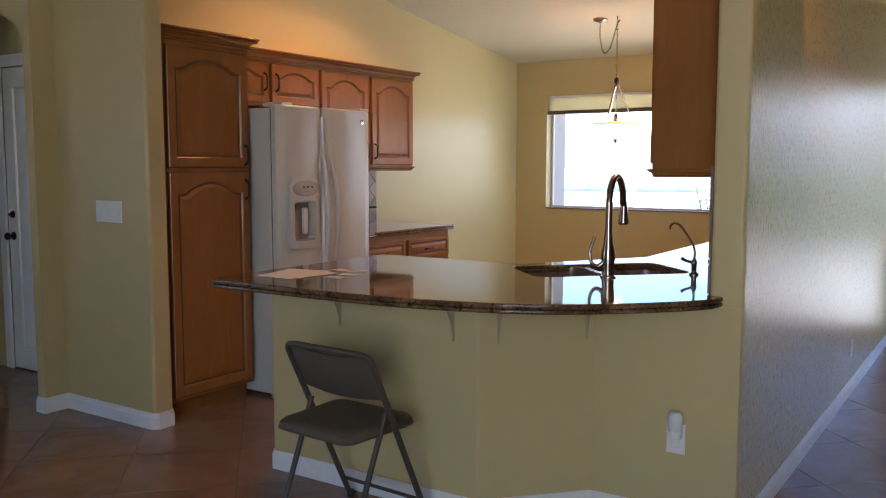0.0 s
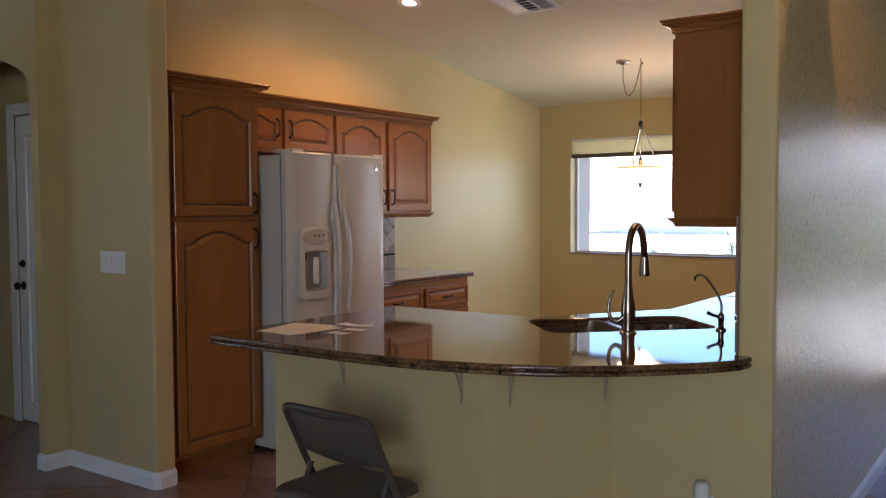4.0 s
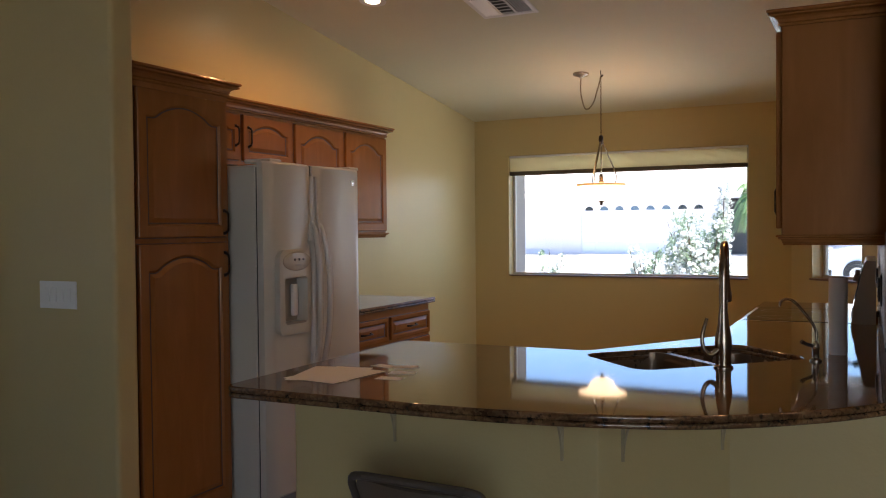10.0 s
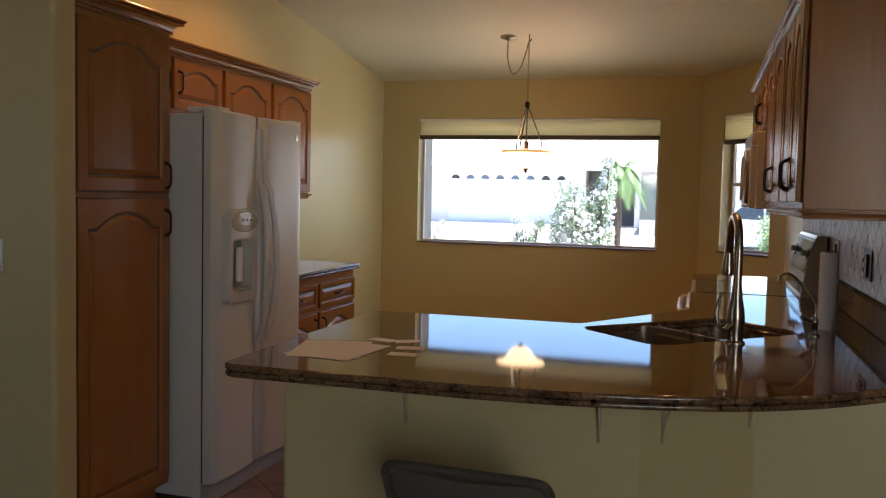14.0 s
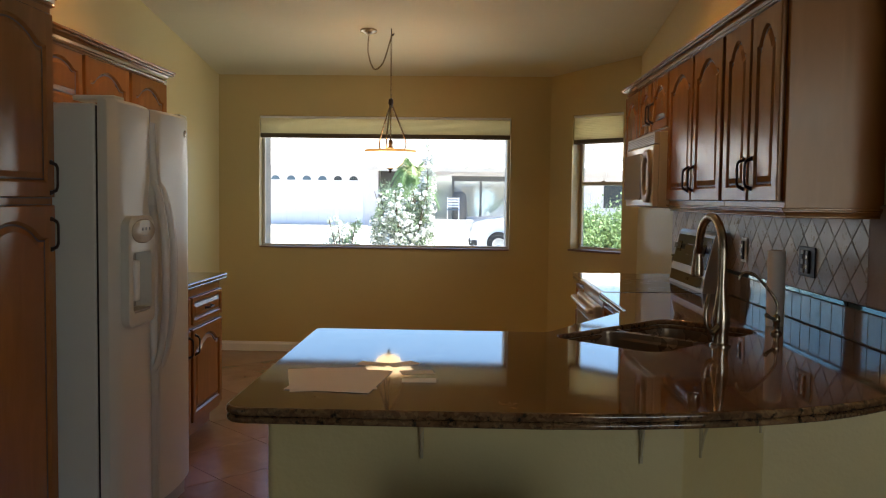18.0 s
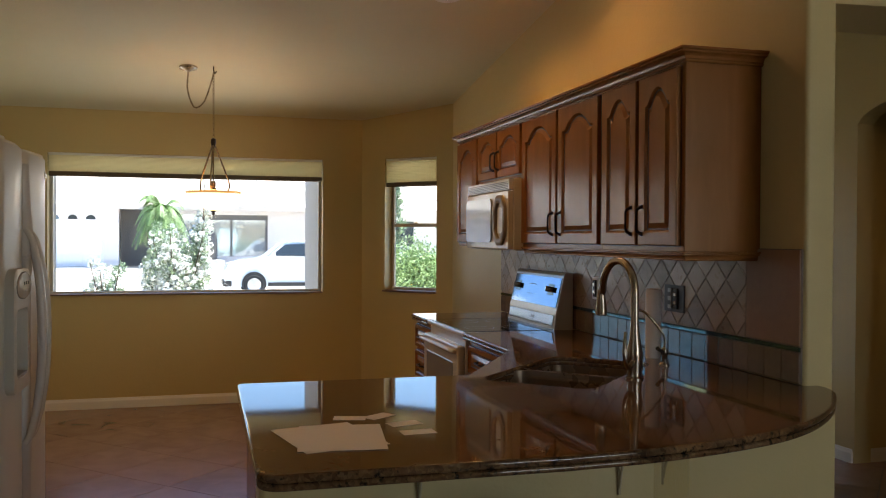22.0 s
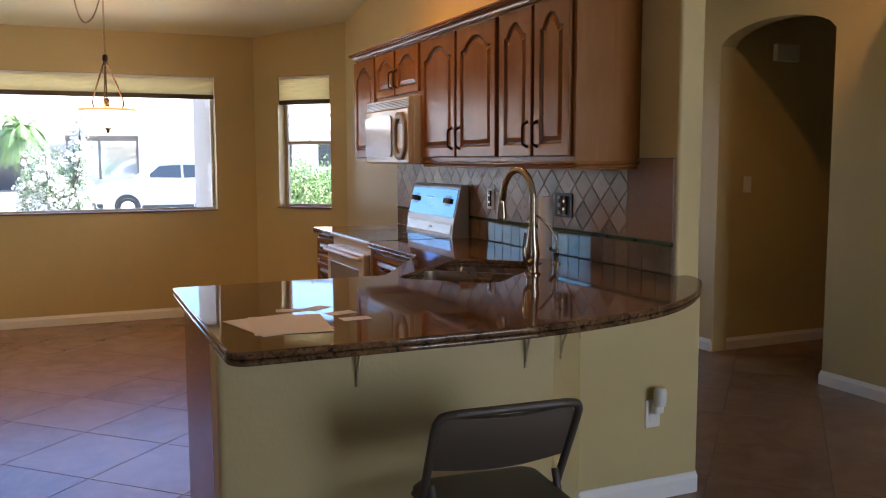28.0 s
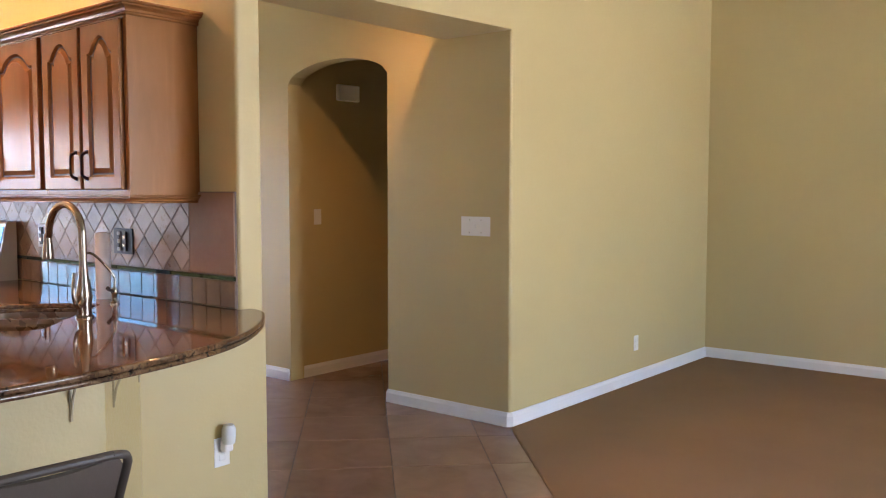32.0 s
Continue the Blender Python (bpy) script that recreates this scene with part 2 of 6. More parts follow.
GROUT2 = plain("splash_grout", (0.20, 0.155, 0.125), 0.85, var=0.15, bstr=0.2)
GROUT = plain("grout", (0.105, 0.064, 0.045), 0.85, var=0.2, bstr=0.3)
SPLASH = stone_tile("splash_stone", (0.12, 0.078, 0.054), (0.42, 0.300, 0.215), 0.30, 0.95, 0.12)
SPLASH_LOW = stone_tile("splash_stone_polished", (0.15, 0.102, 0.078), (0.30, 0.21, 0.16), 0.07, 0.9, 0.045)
SPLASH_RED = stone_tile("splash_stone_rust", (0.23, 0.125, 0.076), (0.33, 0.195, 0.122), 0.45, 0.7, 0.1)
SPLASH_RED.node_tree.nodes["Principled BSDF"].inputs["Specular IOR Level"].default_value = 0.2
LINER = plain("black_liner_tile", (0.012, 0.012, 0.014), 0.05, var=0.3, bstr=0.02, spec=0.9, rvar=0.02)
# the window's cyan reflection is put into these tiles' specular tint
for tinted_tile in (SPLASH_LOW, LINER):
    q = tinted_tile.node_tree.nodes["Principled BSDF"]
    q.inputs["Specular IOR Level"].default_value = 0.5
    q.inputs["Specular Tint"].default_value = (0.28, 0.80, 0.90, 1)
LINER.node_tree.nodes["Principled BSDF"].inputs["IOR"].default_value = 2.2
APPL = plain("appliance_white", (0.62, 0.59, 0.54), 0.2, var=0.015, bstr=0, coat=0.2, rvar=0.03)
FRIDGEM = plain("textured_enamel", (0.58, 0.565, 0.50), 0.30, var=0.02, bscale=230, bstr=0.12, rvar=0.05)
APPL_GREY = plain("appliance_grey", (0.32, 0.31, 0.30), 0.4, var=0.05)
BLACKGLASS = plain("black_glass", (0.010, 0.010, 0.012), 0.05, var=0.05, bstr=0, rvar=0.02)
SMOKE = plain("smoked_window", (0.30, 0.30, 0.31), 0.04, var=0.05, bstr=0, rvar=0.03)
BLACK = plain("black_plastic", (0.015, 0.014, 0.014), 0.45)
BRONZE = plain("oiled_bronze", (0.035, 0.022, 0.016), 0.38, metal=0.8, var=0.25)
NICKEL = plain("brushed_nickel", (0.36, 0.29, 0.22), 0.24, metal=1.0, var=0.08, bstr=0.02)
CHAIRMETAL = plain("chair_frame_paint", (0.075, 0.060, 0.048), 0.5, var=0.1)
VINYL = plain("chair_vinyl", (0.105, 0.082, 0.063), 0.5, var=0.18, bscale=260, bstr=0.35)
WHITEP = plain("white_plastic", (0.78, 0.77, 0.75), 0.35, var=0.03, bstr=0)
PAPER = plain("paper", (0.80, 0.76, 0.74), 0.8, var=0.03, bstr=0.05)
SINKM = plain("bronzed_steel_sink", (0.26, 0.19, 0.13), 0.28, metal=0.6, var=0.12)
STEEL = plain("steel", (0.55, 0.54, 0.53), 0.25, metal=1.0, bstr=0.02)
FABRIC = plain("shade_fabric", (0.66, 0.61, 0.52), 0.9, var=0.05, bscale=200, bstr=0.2)
ft = FABRIC.node_tree
tl = ft.nodes.new("ShaderNodeBsdfTranslucent")
tl.inputs[0].default_value = (0.88, 0.79, 0.54, 1)
fm = ft.nodes.new("ShaderNodeMixShader")
fm.inputs[0].default_value = 0.68
ft.links.new(ft.nodes["Principled BSDF"].outputs[0], fm.inputs[1])
ft.links.new(tl.outputs[0], fm.inputs[2])
ft.links.new(fm.outputs[0], ft.nodes["Material Output"].inputs[0])
FRAME = plain("window_frame_vinyl", (0.62, 0.60, 0.55), 0.4, var=0.05)
GLASS = clear_glass("window_glass")
CAN = emit("can_lens", (1.0, 0.82, 0.58), 7.0)
SHADEG = emit("pendant_bowl_glass", (1.0, 0.76, 0.46), 1.1)
RIMG = emit("pendant_rim_glass", (1.0, 0.55, 0.20), 0.16)
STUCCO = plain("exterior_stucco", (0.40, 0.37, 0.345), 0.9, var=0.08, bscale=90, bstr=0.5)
STUCCO2 = plain("house_stucco", (0.72, 0.67, 0.66), 0.9, var=0.06, bscale=60, bstr=0.4)
GARAGE = plain("garage_door_paint", (0.82, 0.80, 0.82), 0.6, var=0.04)
ROOF = plain("clay_tile_roof", (0.70, 0.62, 0.54), 0.85, var=0.2, scale=2)
GRAVEL = plain("desert_gravel", (0.58, 0.52, 0.45), 0.95, var=0.18, scale=1.2, bscale=40, bstr=0.8)
CONCRETE = plain("driveway_concrete", (0.64, 0.61, 0.57), 0.9, var=0.08, scale=0.6)
ASPHALT = plain("asphalt", (0.09, 0.09, 0.09), 0.9, var=0.15, scale=0.8, bscale=60, bstr=0.5)
LEAF = plain("oleander_leaf", (0.26, 0.34, 0.20), 0.5, var=0.4, scale=5)
LEAF2 = plain("hedge_leaf", (0.30, 0.42, 0.17), 0.5, var=0.35, scale=5)
PALML = plain("palm_frond", (0.17, 0.27, 0.09), 0.45, var=0.3, scale=4)
BLOOM = plain("pale_bloom", (0.66, 0.68, 0.58), 0.7, var=0.15)
PETAL = plain("white_petal", (0.80, 0.79, 0.74), 0.7, var=0.06)
BARK = plain("bark", (0.11, 0.075, 0.05), 0.9, var=0.3, bstr=0.8, bscale=50)
CARP = plain("car_white", (0.75, 0.75, 0.75), 0.25, var=0.02, bstr=0, coat=0.6)
TYRE = plain("tyre_rubber", (0.02, 0.02, 0.02), 0.8)
PICTURE = plain("reflective_window", (0.62, 0.64, 0.64), 0.06, metal=0.6, bstr=0, rvar=0.02)
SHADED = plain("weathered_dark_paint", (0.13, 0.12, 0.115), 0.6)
DARKGLASS = plain("tinted_glass", (0.03, 0.04, 0.05), 0.06, bstr=0, rvar=0.02)
PATCH = plain("sky_blue_glass", (0.10, 0.16, 0.22), 0.1, bstr=0, rvar=0.02)

# ---- building blocks ----
PLACE = {}


def thing(name, label, category, m=None, group="", kind=""):
    ob = new(name)
    ob.empty_display_size = 0.1
    m = m or Matrix()
    ob.matrix_basis = m
    PLACE[ob] = m
    return tagged(ob, label, category, group, kind)


def mesh(name, bm, material, smooth=False):
    me = bpy.data.meshes.new(name)
    bmesh.ops.recalc_face_normals(bm, faces=bm.faces)
    bm.to_mesh(me)
    bm.free()
    for f in me.polygons:
        f.use_smooth = smooth
    if smooth:
        me.set_sharp_from_angle(angle=radians(42))
    me.materials.append(material)
    return me


def part(name, bm, material, parent, label="", smooth=False, m=None):
    """One mesh object under a thing or a part; the bmesh is in the thing's own space, or moved there by m."""
    ob = new(name, mesh(name, bm, material, smooth))
    ob.parent = parent
    if m:
        ob.matrix_basis = m
    if label:
        ob["label"] = label
    return ob


def struct(name, bm, material, label, category, smooth=False, kind="structure"):
    return tagged(new(name, mesh(name, bm, material, smooth)), label, category, "", kind)


def solo(name, bm, material, label, category, m=None, group="", smooth=False, kind=""):
    ob = new(name, mesh(name, bm, material, smooth))
    if m:
        ob.matrix_basis = m
    return tagged(ob, label, category, group, kind)


def B():
    return bmesh.new()


def bx(bm, x0, y0, z0, x1, y1, z1, bevel=0.0, seg=2, m=None):
    r = bmesh.ops.create_cube(bm, size=1)
    vs = r["verts"]
    for v in vs:
        v.co = Vector(((x0 + x1) / 2 + v.co.x * (x1 - x0), (y0 + y1) / 2 + v.co.y * (y1 - y0), (z0 + z1) / 2 + v.co.z * (z1 - z0)))
    if bevel:
        es = {e for v in vs for e in v.link_edges}
        out = bmesh.ops.bevel(bm, geom=list(es), offset=bevel, segments=seg, affect="EDGES", profile=0.5)
        vs = list({v for f in out["faces"] for v in f.verts} | {v for v in vs if v.is_valid})
    if m:
        bmesh.ops.transform(bm, matrix=m, verts=vs)
    return bm


def loops_bridge(bm, rings, closed=True, cap0=False, cap1=False):
    vs = [[bm.verts.new(p) for p in ring] for ring in rings]
    n = len(vs[0])
    for a, b in zip(vs, vs[1:]):
        for i in range(n if closed else n - 1):
            j = (i + 1) % n
            try:
                bm.faces.new((a[i], a[j], b[j], b[i]))
            except ValueError:
                pass
    if cap0:
        bm.faces.new(list(reversed(vs[0])))
    if cap1:
        bm.faces.new(vs[-1])
    return vs


def tube(bm, pts, r, n=8, caps=True):
    """A round bar swept along points; r is one radius or one for each point."""
    pts = [Vector(p) for p in pts]
    rs = r if isinstance(r, (list, tuple)) else [r] * len(pts)
    d = (pts[1] - pts[0]).normalized()
    u = d.orthogonal().normalized()
    rings = []
    for i, p in enumerate(pts):
        a, b = pts[max(i - 1, 0)], pts[min(i + 1, len(pts) - 1)]
        t = (b - a).normalized()
        u = (u - t * u.dot(t)).normalized()
        w = t.cross(u)
        rings.append([p + (u * math.cos(k * 2 * math.pi / n) + w * math.sin(k * 2 * math.pi / n)) * rs[i] for k in range(n)])
    loops_bridge(bm, rings, True, caps, caps)
    return bm


def lathe(bm, prof, n=24, at=(0, 0, 0), closed=False):
    """A turned shape about z from (radius, height) pairs."""
    at = Vector(at)
    rings = [[at + Vector((max(r, 0.0005) * math.cos(k * 2 * math.pi / n), max(r, 0.0005) * math.sin(k * 2 * math.pi / n), z)) for k in range(n)] for r, z in prof]
    loops_bridge(bm, rings, True, True, True)
    return bm


def prism(bm, pts, z0, z1):
    """Extrudes a plan outline; z1 is a height or a function of (x, y)."""
    top = z1 if callable(z1) else (lambda x, y: z1)
    lo = [bm.verts.new((x, y, z0)) for x, y in pts]
    hi = [bm.verts.new((x, y, top(x, y))) for x, y in pts]
    n = len(pts)
    for i in range(n):
        j = (i + 1) % n
        bm.faces.new((lo[i], lo[j], hi[j], hi[i]))
    bm.faces.new(list(reversed(lo)))
    bm.faces.new(hi)
    return bm


def fillet(pts, radii, n=5):
    """Rounds the corners of a plan outline."""
    out = []
    k = len(pts)
    for i, p in enumerate(pts):
        r = radii[i] if isinstance(radii, (list, tuple)) else radii
        p = Vector(p)
        if r <= 0:
            out.append(tuple(p))
            continue
        a, b = Vector(pts[i - 1]) - p, Vector(pts[(i + 1) % k]) - p
        a, b = a.normalized(), b.normalized()
        half = a.angle(b) / 2
        d = r / math.tan(half)
        c = p + (a + b).normalized() * (r / math.sin(half))
        s, e = p + a * d - c, p + b * d - c
        w0, w1 = math.atan2(s.y, s.x), math.atan2(e.y, e.x)
        dw = (w1 - w0 + math.pi) % (2 * math.pi) - math.pi
        for q in range(n + 1):
            w = w0 + dw * q / n
            out.append((c.x + r * math.cos(w), c.y + r * math.sin(w)))
    return out


def smoothcurve(pts, n=8):
    """Catmull-Rom through points."""
    pts = [Vector(p) for p in pts]
    out = []
    for i in range(len(pts) - 1):
        p0, p1, p2, p3 = pts[max(i - 1, 0)], pts[i], pts[i + 1], pts[min(i + 2, len(pts) - 1)]
        for k in range(n):
            t = k / n
            out.append(0.5 * ((2 * p1) + (p2 - p0) * t + (2 * p0 - 5 * p1 + 4 * p2 - p3) * t * t + (3 * p1 - p0 - 3 * p2 + p3) * t ** 3))
    out.append(pts[-1])
    return out


def roof_z(y):
    """The underside of the vaulted ceiling."""
    return 2.64 + 0.130 * (8.86 - y) if y > 0.5 else 2.64 + 0.130 * 8.36 - 0.130 * (0.5 - y)


def wall_cols(bm, axis, c0, c1, cols):
    """A wall from upright strips: along axis from a0 to a1, thick from c0 to c1, from zb to zt (None: up to the vault)."""
    same = lambda p, q: abs(p[1] - q[0]) < 1e-6 and abs(p[3] - q[2]) < 1e-6 and p[4] == q[4]
    for i, (a0, a1, zb0, zb1, zt) in enumerate(cols):
        p = []
        for a, zb in ((a0, zb0), (a1, zb1)):
            for c in (c0, c1):
                x, y = (a, c) if axis == "x" else (c, a)
                p.append((x, y, zb, roof_z(y) if zt is None else zt))
        lo = [bm.verts.new(q[:3]) for q in p]
        hi = [bm.verts.new((q[0], q[1], q[3])) for q in p]
        bm.faces.new((lo[0], lo[1], lo[3], lo[2]))
        bm.faces.new((hi[0], hi[2], hi[3], hi[1]))
        bm.faces.new((lo[0], lo[2], hi[2], hi[0]))
        bm.faces.new((lo[1], hi[1], hi[3], lo[3]))
        if i == 0 or not same(cols[i - 1], cols[i]):
            bm.faces.new((lo[0], hi[0], hi[1], lo[1]))
        if i == len(cols) - 1 or not same(cols[i], cols[i + 1]):
            bm.faces.new((lo[2], lo[3], hi[3], hi[2]))
    bmesh.ops.remove_doubles(bm, verts=bm.verts, dist=1e-5)
    return bm


def arch_cols(a0, a1, spring, rise, n=20):
    out = []
    for i in range(n):
        u0, u1 = -1 + 2 * i / n, -1 + 2 * (i + 1) / n
        z = [spring + rise * math.sqrt(max(0.0, 1 - u * u)) ** 1.25 for u in (u0, u1)]
        out.append((a0 + (a1 - a0) * i / n, a0 + (a1 - a0) * (i + 1) / n, z[0], z[1], None))
    return out


# ---- structure ----
TOP = 0.980
LX, NY, EX, HX = -4.73, 8.86, -0.878, -0.748
PE = 3.435

bm = B()
bx(bm, -8.2, -4.2, -0.12, 4.5, 9.02, -0.0035)
floor = struct("floor", bm, GROUT, "grouted bed under glossy beige stone tiles laid on the diagonal", "floor")

bm = B()
prof = [(9.5, roof_z(9.5)), (0.5, roof_z(0.5)), (-4.3, roof_z(-4.3))]
rings = [[(x, y, z + dz) for y, z in prof for dz in (0,)] + [(x, y, z + 0.15) for y, z in reversed(prof)] for x in (-8.3, 4.6)]
loops_bridge(bm, rings, True, True, True)
struct("ceiling", bm, CEIL, "off-white vaulted ceiling with a light knockdown texture", "ceiling")

# window wall, 1.0 to 2.255 m opening
WX0, WX1, WZ0, WZ1 = -4.342, -1.950, 1.003, 2.256
NX = -1.578
bm = B()
wall_cols(bm, "x", NY, NY + 0.16, [(LX - 0.16, WX0, 0, 0, None), (WX0, WX1, 0, 0, WZ0), (WX0, WX1, WZ1, WZ1, None), (WX1, NX, 0, 0, None)])
struct("wall_north", bm, WALL, "warm tan painted wall round the wide kitchen window", "wall")

# angled wall with the narrow window: local x runs along it
DM = pose(NX, NY, 0, 0, 0, -45)
DL = (EX - NX) * math.sqrt(2)
D0, D1 = 0.262, 0.822
bm = B()
for a0, a1, zb, zt in ((-0.0, D0, 0, 2.75), (D0, D1, 0, 1.03), (D0, D1, 2.265, 2.75), (D1, DL + 0.1, 0, 2.75)):
    bx(bm, a0, 0, zb, a1, 0.16, zt)
bmesh.ops.transform(bm, matrix=DM, verts=bm.verts)
struct("wall_northeast", bm, WALL, "angled tan painted wall with a narrow window", "wall")

bm = B()
prism(bm, fillet([(EX, PE), (HX, PE), (HX, 8.32), (EX, 8.32)], [0.018, 0.018, 0, 0]), 0, lambda x, y: roof_z(y))
ew = struct("wall_east", bm, WALL, "tan painted wall between kitchen and hall", "wall")
ew.data.materials.append(HALLWALL)
for f in ew.data.polygons:
    f.material_index = 1 if f.normal.x > 0.9 else 0
bm = B()
wall_cols(bm, "y", LX - 0.16, LX, [(3.255, NY, 0, 0, None)])
struct("wall_west", bm, WESTWALL, "warm tan kitchen wall behind cabinets and refrigerator", "wall")
bm = B()
prism(bm, fillet([(-4.70, 3.125), (-3.874, 3.125), (-3.874, 3.255), (-4.89, 3.255), (-4.89, 3.125)], [0, 0.022, 0.022, 0, 0]), 0, lambda x, y: roof_z(y))
struct("wall_stub", bm, WALL, "short tan wall beside the pantry with rounded corners", "wall")
bm = B()
AW0, AW1 = -6.02, -4.775
wall_cols(bm, "x", 2.975, 3.124, [(-8.0, AW0, 0, 0, None)] + arch_cols(AW0, AW1, 2.235, 0.20) + [(AW1, -4.70, 0, 0, None)])
struct("wall_arch_west", bm, WALL, "tan painted wall with an arched opening", "wall")
bm = B()
wall_cols(bm, "x", 3.52, 3.62, [(-6.8, -5.995, 0, 0, None), (-5.995, -5.08, 2.19, 2.19, None), (-5.08, -4.89, 0, 0, None)])
# two unseen walls added to stop outdoor light leaking round the door
wall_cols(bm, "y", -6.9, -6.8, [(3.124, 4.2, 0, 0, None)])
wall_cols(bm, "x", 4.2, 4.3, [(-6.9, -4.89, 0, 0, None)])
struct("wall_vestibule", bm, WALL, "tan wall round the white door behind the arch, with added unseen light-blocking walls", "wall")
bm = B()
prism(bm, fillet([(1.24, 3.51), (4.27, 3.51), (4.27, 3.66), (1.24, 3.66)], [0.018, 0, 0, 0]), 0, lambda x, y: roof_z(y))
struct("wall_living_north", bm, WALL, "plain pale tan painted wall", "wall")
bm = B()
AE0, AE1 = 4.56, 5.61
wall_cols(bm, "y", 1.24, 1.375, [(3.66, AE0, 0, 0, None)] + arch_cols(AE0, AE1, 2.31, 0.14) + [(AE1, 8.25, 0, 0, None)])
struct("wall_arch_east", bm, WALL, "tan painted wall with an arched passage opening", "wall")
bm = B()
wall_cols(bm, "x", 5.63, 5.75, [(1.375, 4.4, 0, 0, 2.7)])
wall_cols(bm, "x", 4.3, 4.4, [(1.375, 4.4, 0, 0, 2.7)])
wall_cols(bm, "y", 4.27, 4.4, [(4.4, 5.63, 0, 0, 2.7)])
struct("wall_passage", bm, WALL, "dim tan walls of the passage behind the arch", "wall")
bm = B()
bx(bm, 1.376, 4.4, 2.6, 4.27, 5.63, 2.7)
struct("ceiling_passage", bm, CEIL, "low flat ceiling over the passage", "ceiling")
bm = B()
prism(bm, [(HX + 0.001, 3.667), (1.239, 3.500), (1.239, 4.05), (HX + 0.001, 4.05)], 2.475, 2.672)
struct("plant_shelf", bm, WALL, "tan boxed plant ledge spanning the hall opening", "ledge")
bm = B()
wall_cols(bm, "x", 8.25, 8.4, [(HX, -0.6, 0, 0, None), (-0.6, 0.9, 2.2, 2.2, None), (0.9, 1.375, 0, 0, None)])
struct("wall_hall_end", bm, WALL, "hall end wall round a glazed entrance", "wall")
bm = B()
wall_cols(bm, "y", 4.27, 4.42, [(-4.0, 0.5, 0, 0, None), (0.5, 3.66, 0, 0, None)])
struct("wall_living_east", bm, WALL, "plain tan living room wall", "wall")
bm = B()
wall_cols(bm, "y", -8.15, -8.0, [(-4.0, -2.5, 0, 0, None), (-2.5, -0.5, 0, 0, 0.9), (-2.5, -0.5, 2.2, 2.2, None), (-0.5, 3.124, 0, 0, None)])
struct("wall_living_west", bm, WALL, "plain tan living room wall with an added unseen window", "wall")
bm = B()
wall_cols(bm, "x", -4.15, -4.0, [(-8.15, -0.1, 0, 0, None), (-0.1, 2.8, 2.9, 2.9, None), (2.8, 4.42, 0, 0, None)])
struct("wall_south", bm, WALL, "living room wall with a wide garden door opening", "wall")

# half wall under the bar
bm = B()
prism(bm, fillet([(-2.888, 3.055), (-1.71, 3.055), (-1.362, 3.428), (HX - 0.003, 3.424), (HX - 0.003, 3.434), (EX, 3.434), (-1.0, 3.54), (-1.42, 3.55), (-1.76, 3.185), (-2.888, 3.185)],
                 [0.018, 0.012, 0, 0, 0, 0, 0, 0, 0, 0]), 0, TOP - 0.042)
bar_wall = struct("wall_bar", bm, WALL, "cream painted angled half wall under the granite bar", "half wall")


def baseboard(name, pts, h=0.092, d=0.015):
    """A skirting with an eased top along a floor line; the wall is on its left."""
    P = [Vector(p) for p in pts]
    prof = [(0, 0), (d, 0), (d, h * 0.72), (d * 0.55, h * 0.9), (d * 0.4, h), (0, h)]
    rings = []
    for i, p in enumerate(P):
        ns = []
        if i > 0:
            t = (p - P[i - 1]).normalized()
            ns.append(Vector((t.y, -t.x)))
        if i < len(P) - 1:
            t = (P[i + 1] - p).normalized()
            ns.append(Vector((t.y, -t.x)))
        n = sum(ns, Vector((0, 0))) / len(ns)
        n = n / max(n.length_squared, 0.2)
        rings.append([(p.x + n.x * o, p.y + n.y * o, z) for o, z in prof])
    b = B()
    loops_bridge(b, rings, True, True, True)
    return struct(name, b, TRIM, "white painted wooden baseboard", "baseboard")


baseboard("baseboard", [(LX, NY - 0.001), (NX + 0.001, NY - 0.001), (EX - 0.001, NY - 0.001 - (EX - NX) + 0.002)])
baseboard("baseboard", [(LX + 0.001, 6.33), (LX + 0.001, NY - 0.001)])
baseboard("baseboard", [(-4.776, 2.974), (-4.699, 2.974), (-4.699, 3.124), (-3.896, 3.124), (-3.873, 3.147), (-3.873, 3.235), (-3.896, 3.256)])
baseboard("baseboard", [(-2.889, 3.18), (-2.889, 3.07), (-2.873, 3.054), (-1.71, 3.054), (-1.362, 3.427), (HX - 0.012, 3.423), (HX + 0.001, 3.436), (HX + 0.001, 8.24)])
baseboard("baseboard", [(1.239, 8.24), (1.239, 5.636), (1.376, 5.629), (4.26, 5.629)])
baseboard("baseboard", [(1.36, 4.555), (1.239, 4.555), (1.239, 3.53), (1.26, 3.509), (4.269, 3.509), (4.269, -3.99)])
baseboard("baseboard", [(-7.99, 2.974), (-6.03, 2.974)])

# ---- kitchen cabinets ----


def arch_loop(x0, x1, z0, z1, rise, n=26):
    pts = [(x0, z0), (x1, z0)]
    if rise <= 0:
        return pts + [(x1 + (x0 - x1) * k / n, z1) for k in range(n + 1)]
    for k in range(n + 1):
        u = 1 - 2 * k / n
        s = max(0.0, 1 - abs(u) / 0.82)
        lip = min(1.0, s / 0.22)
        bell = math.sin(math.pi / 2 * s) ** 0.85 * (0.45 + 0.55 * lip)
        pts.append((x0 + (x1 - x0) * (u + 1) / 2, z1 - rise + rise * bell))
    return pts


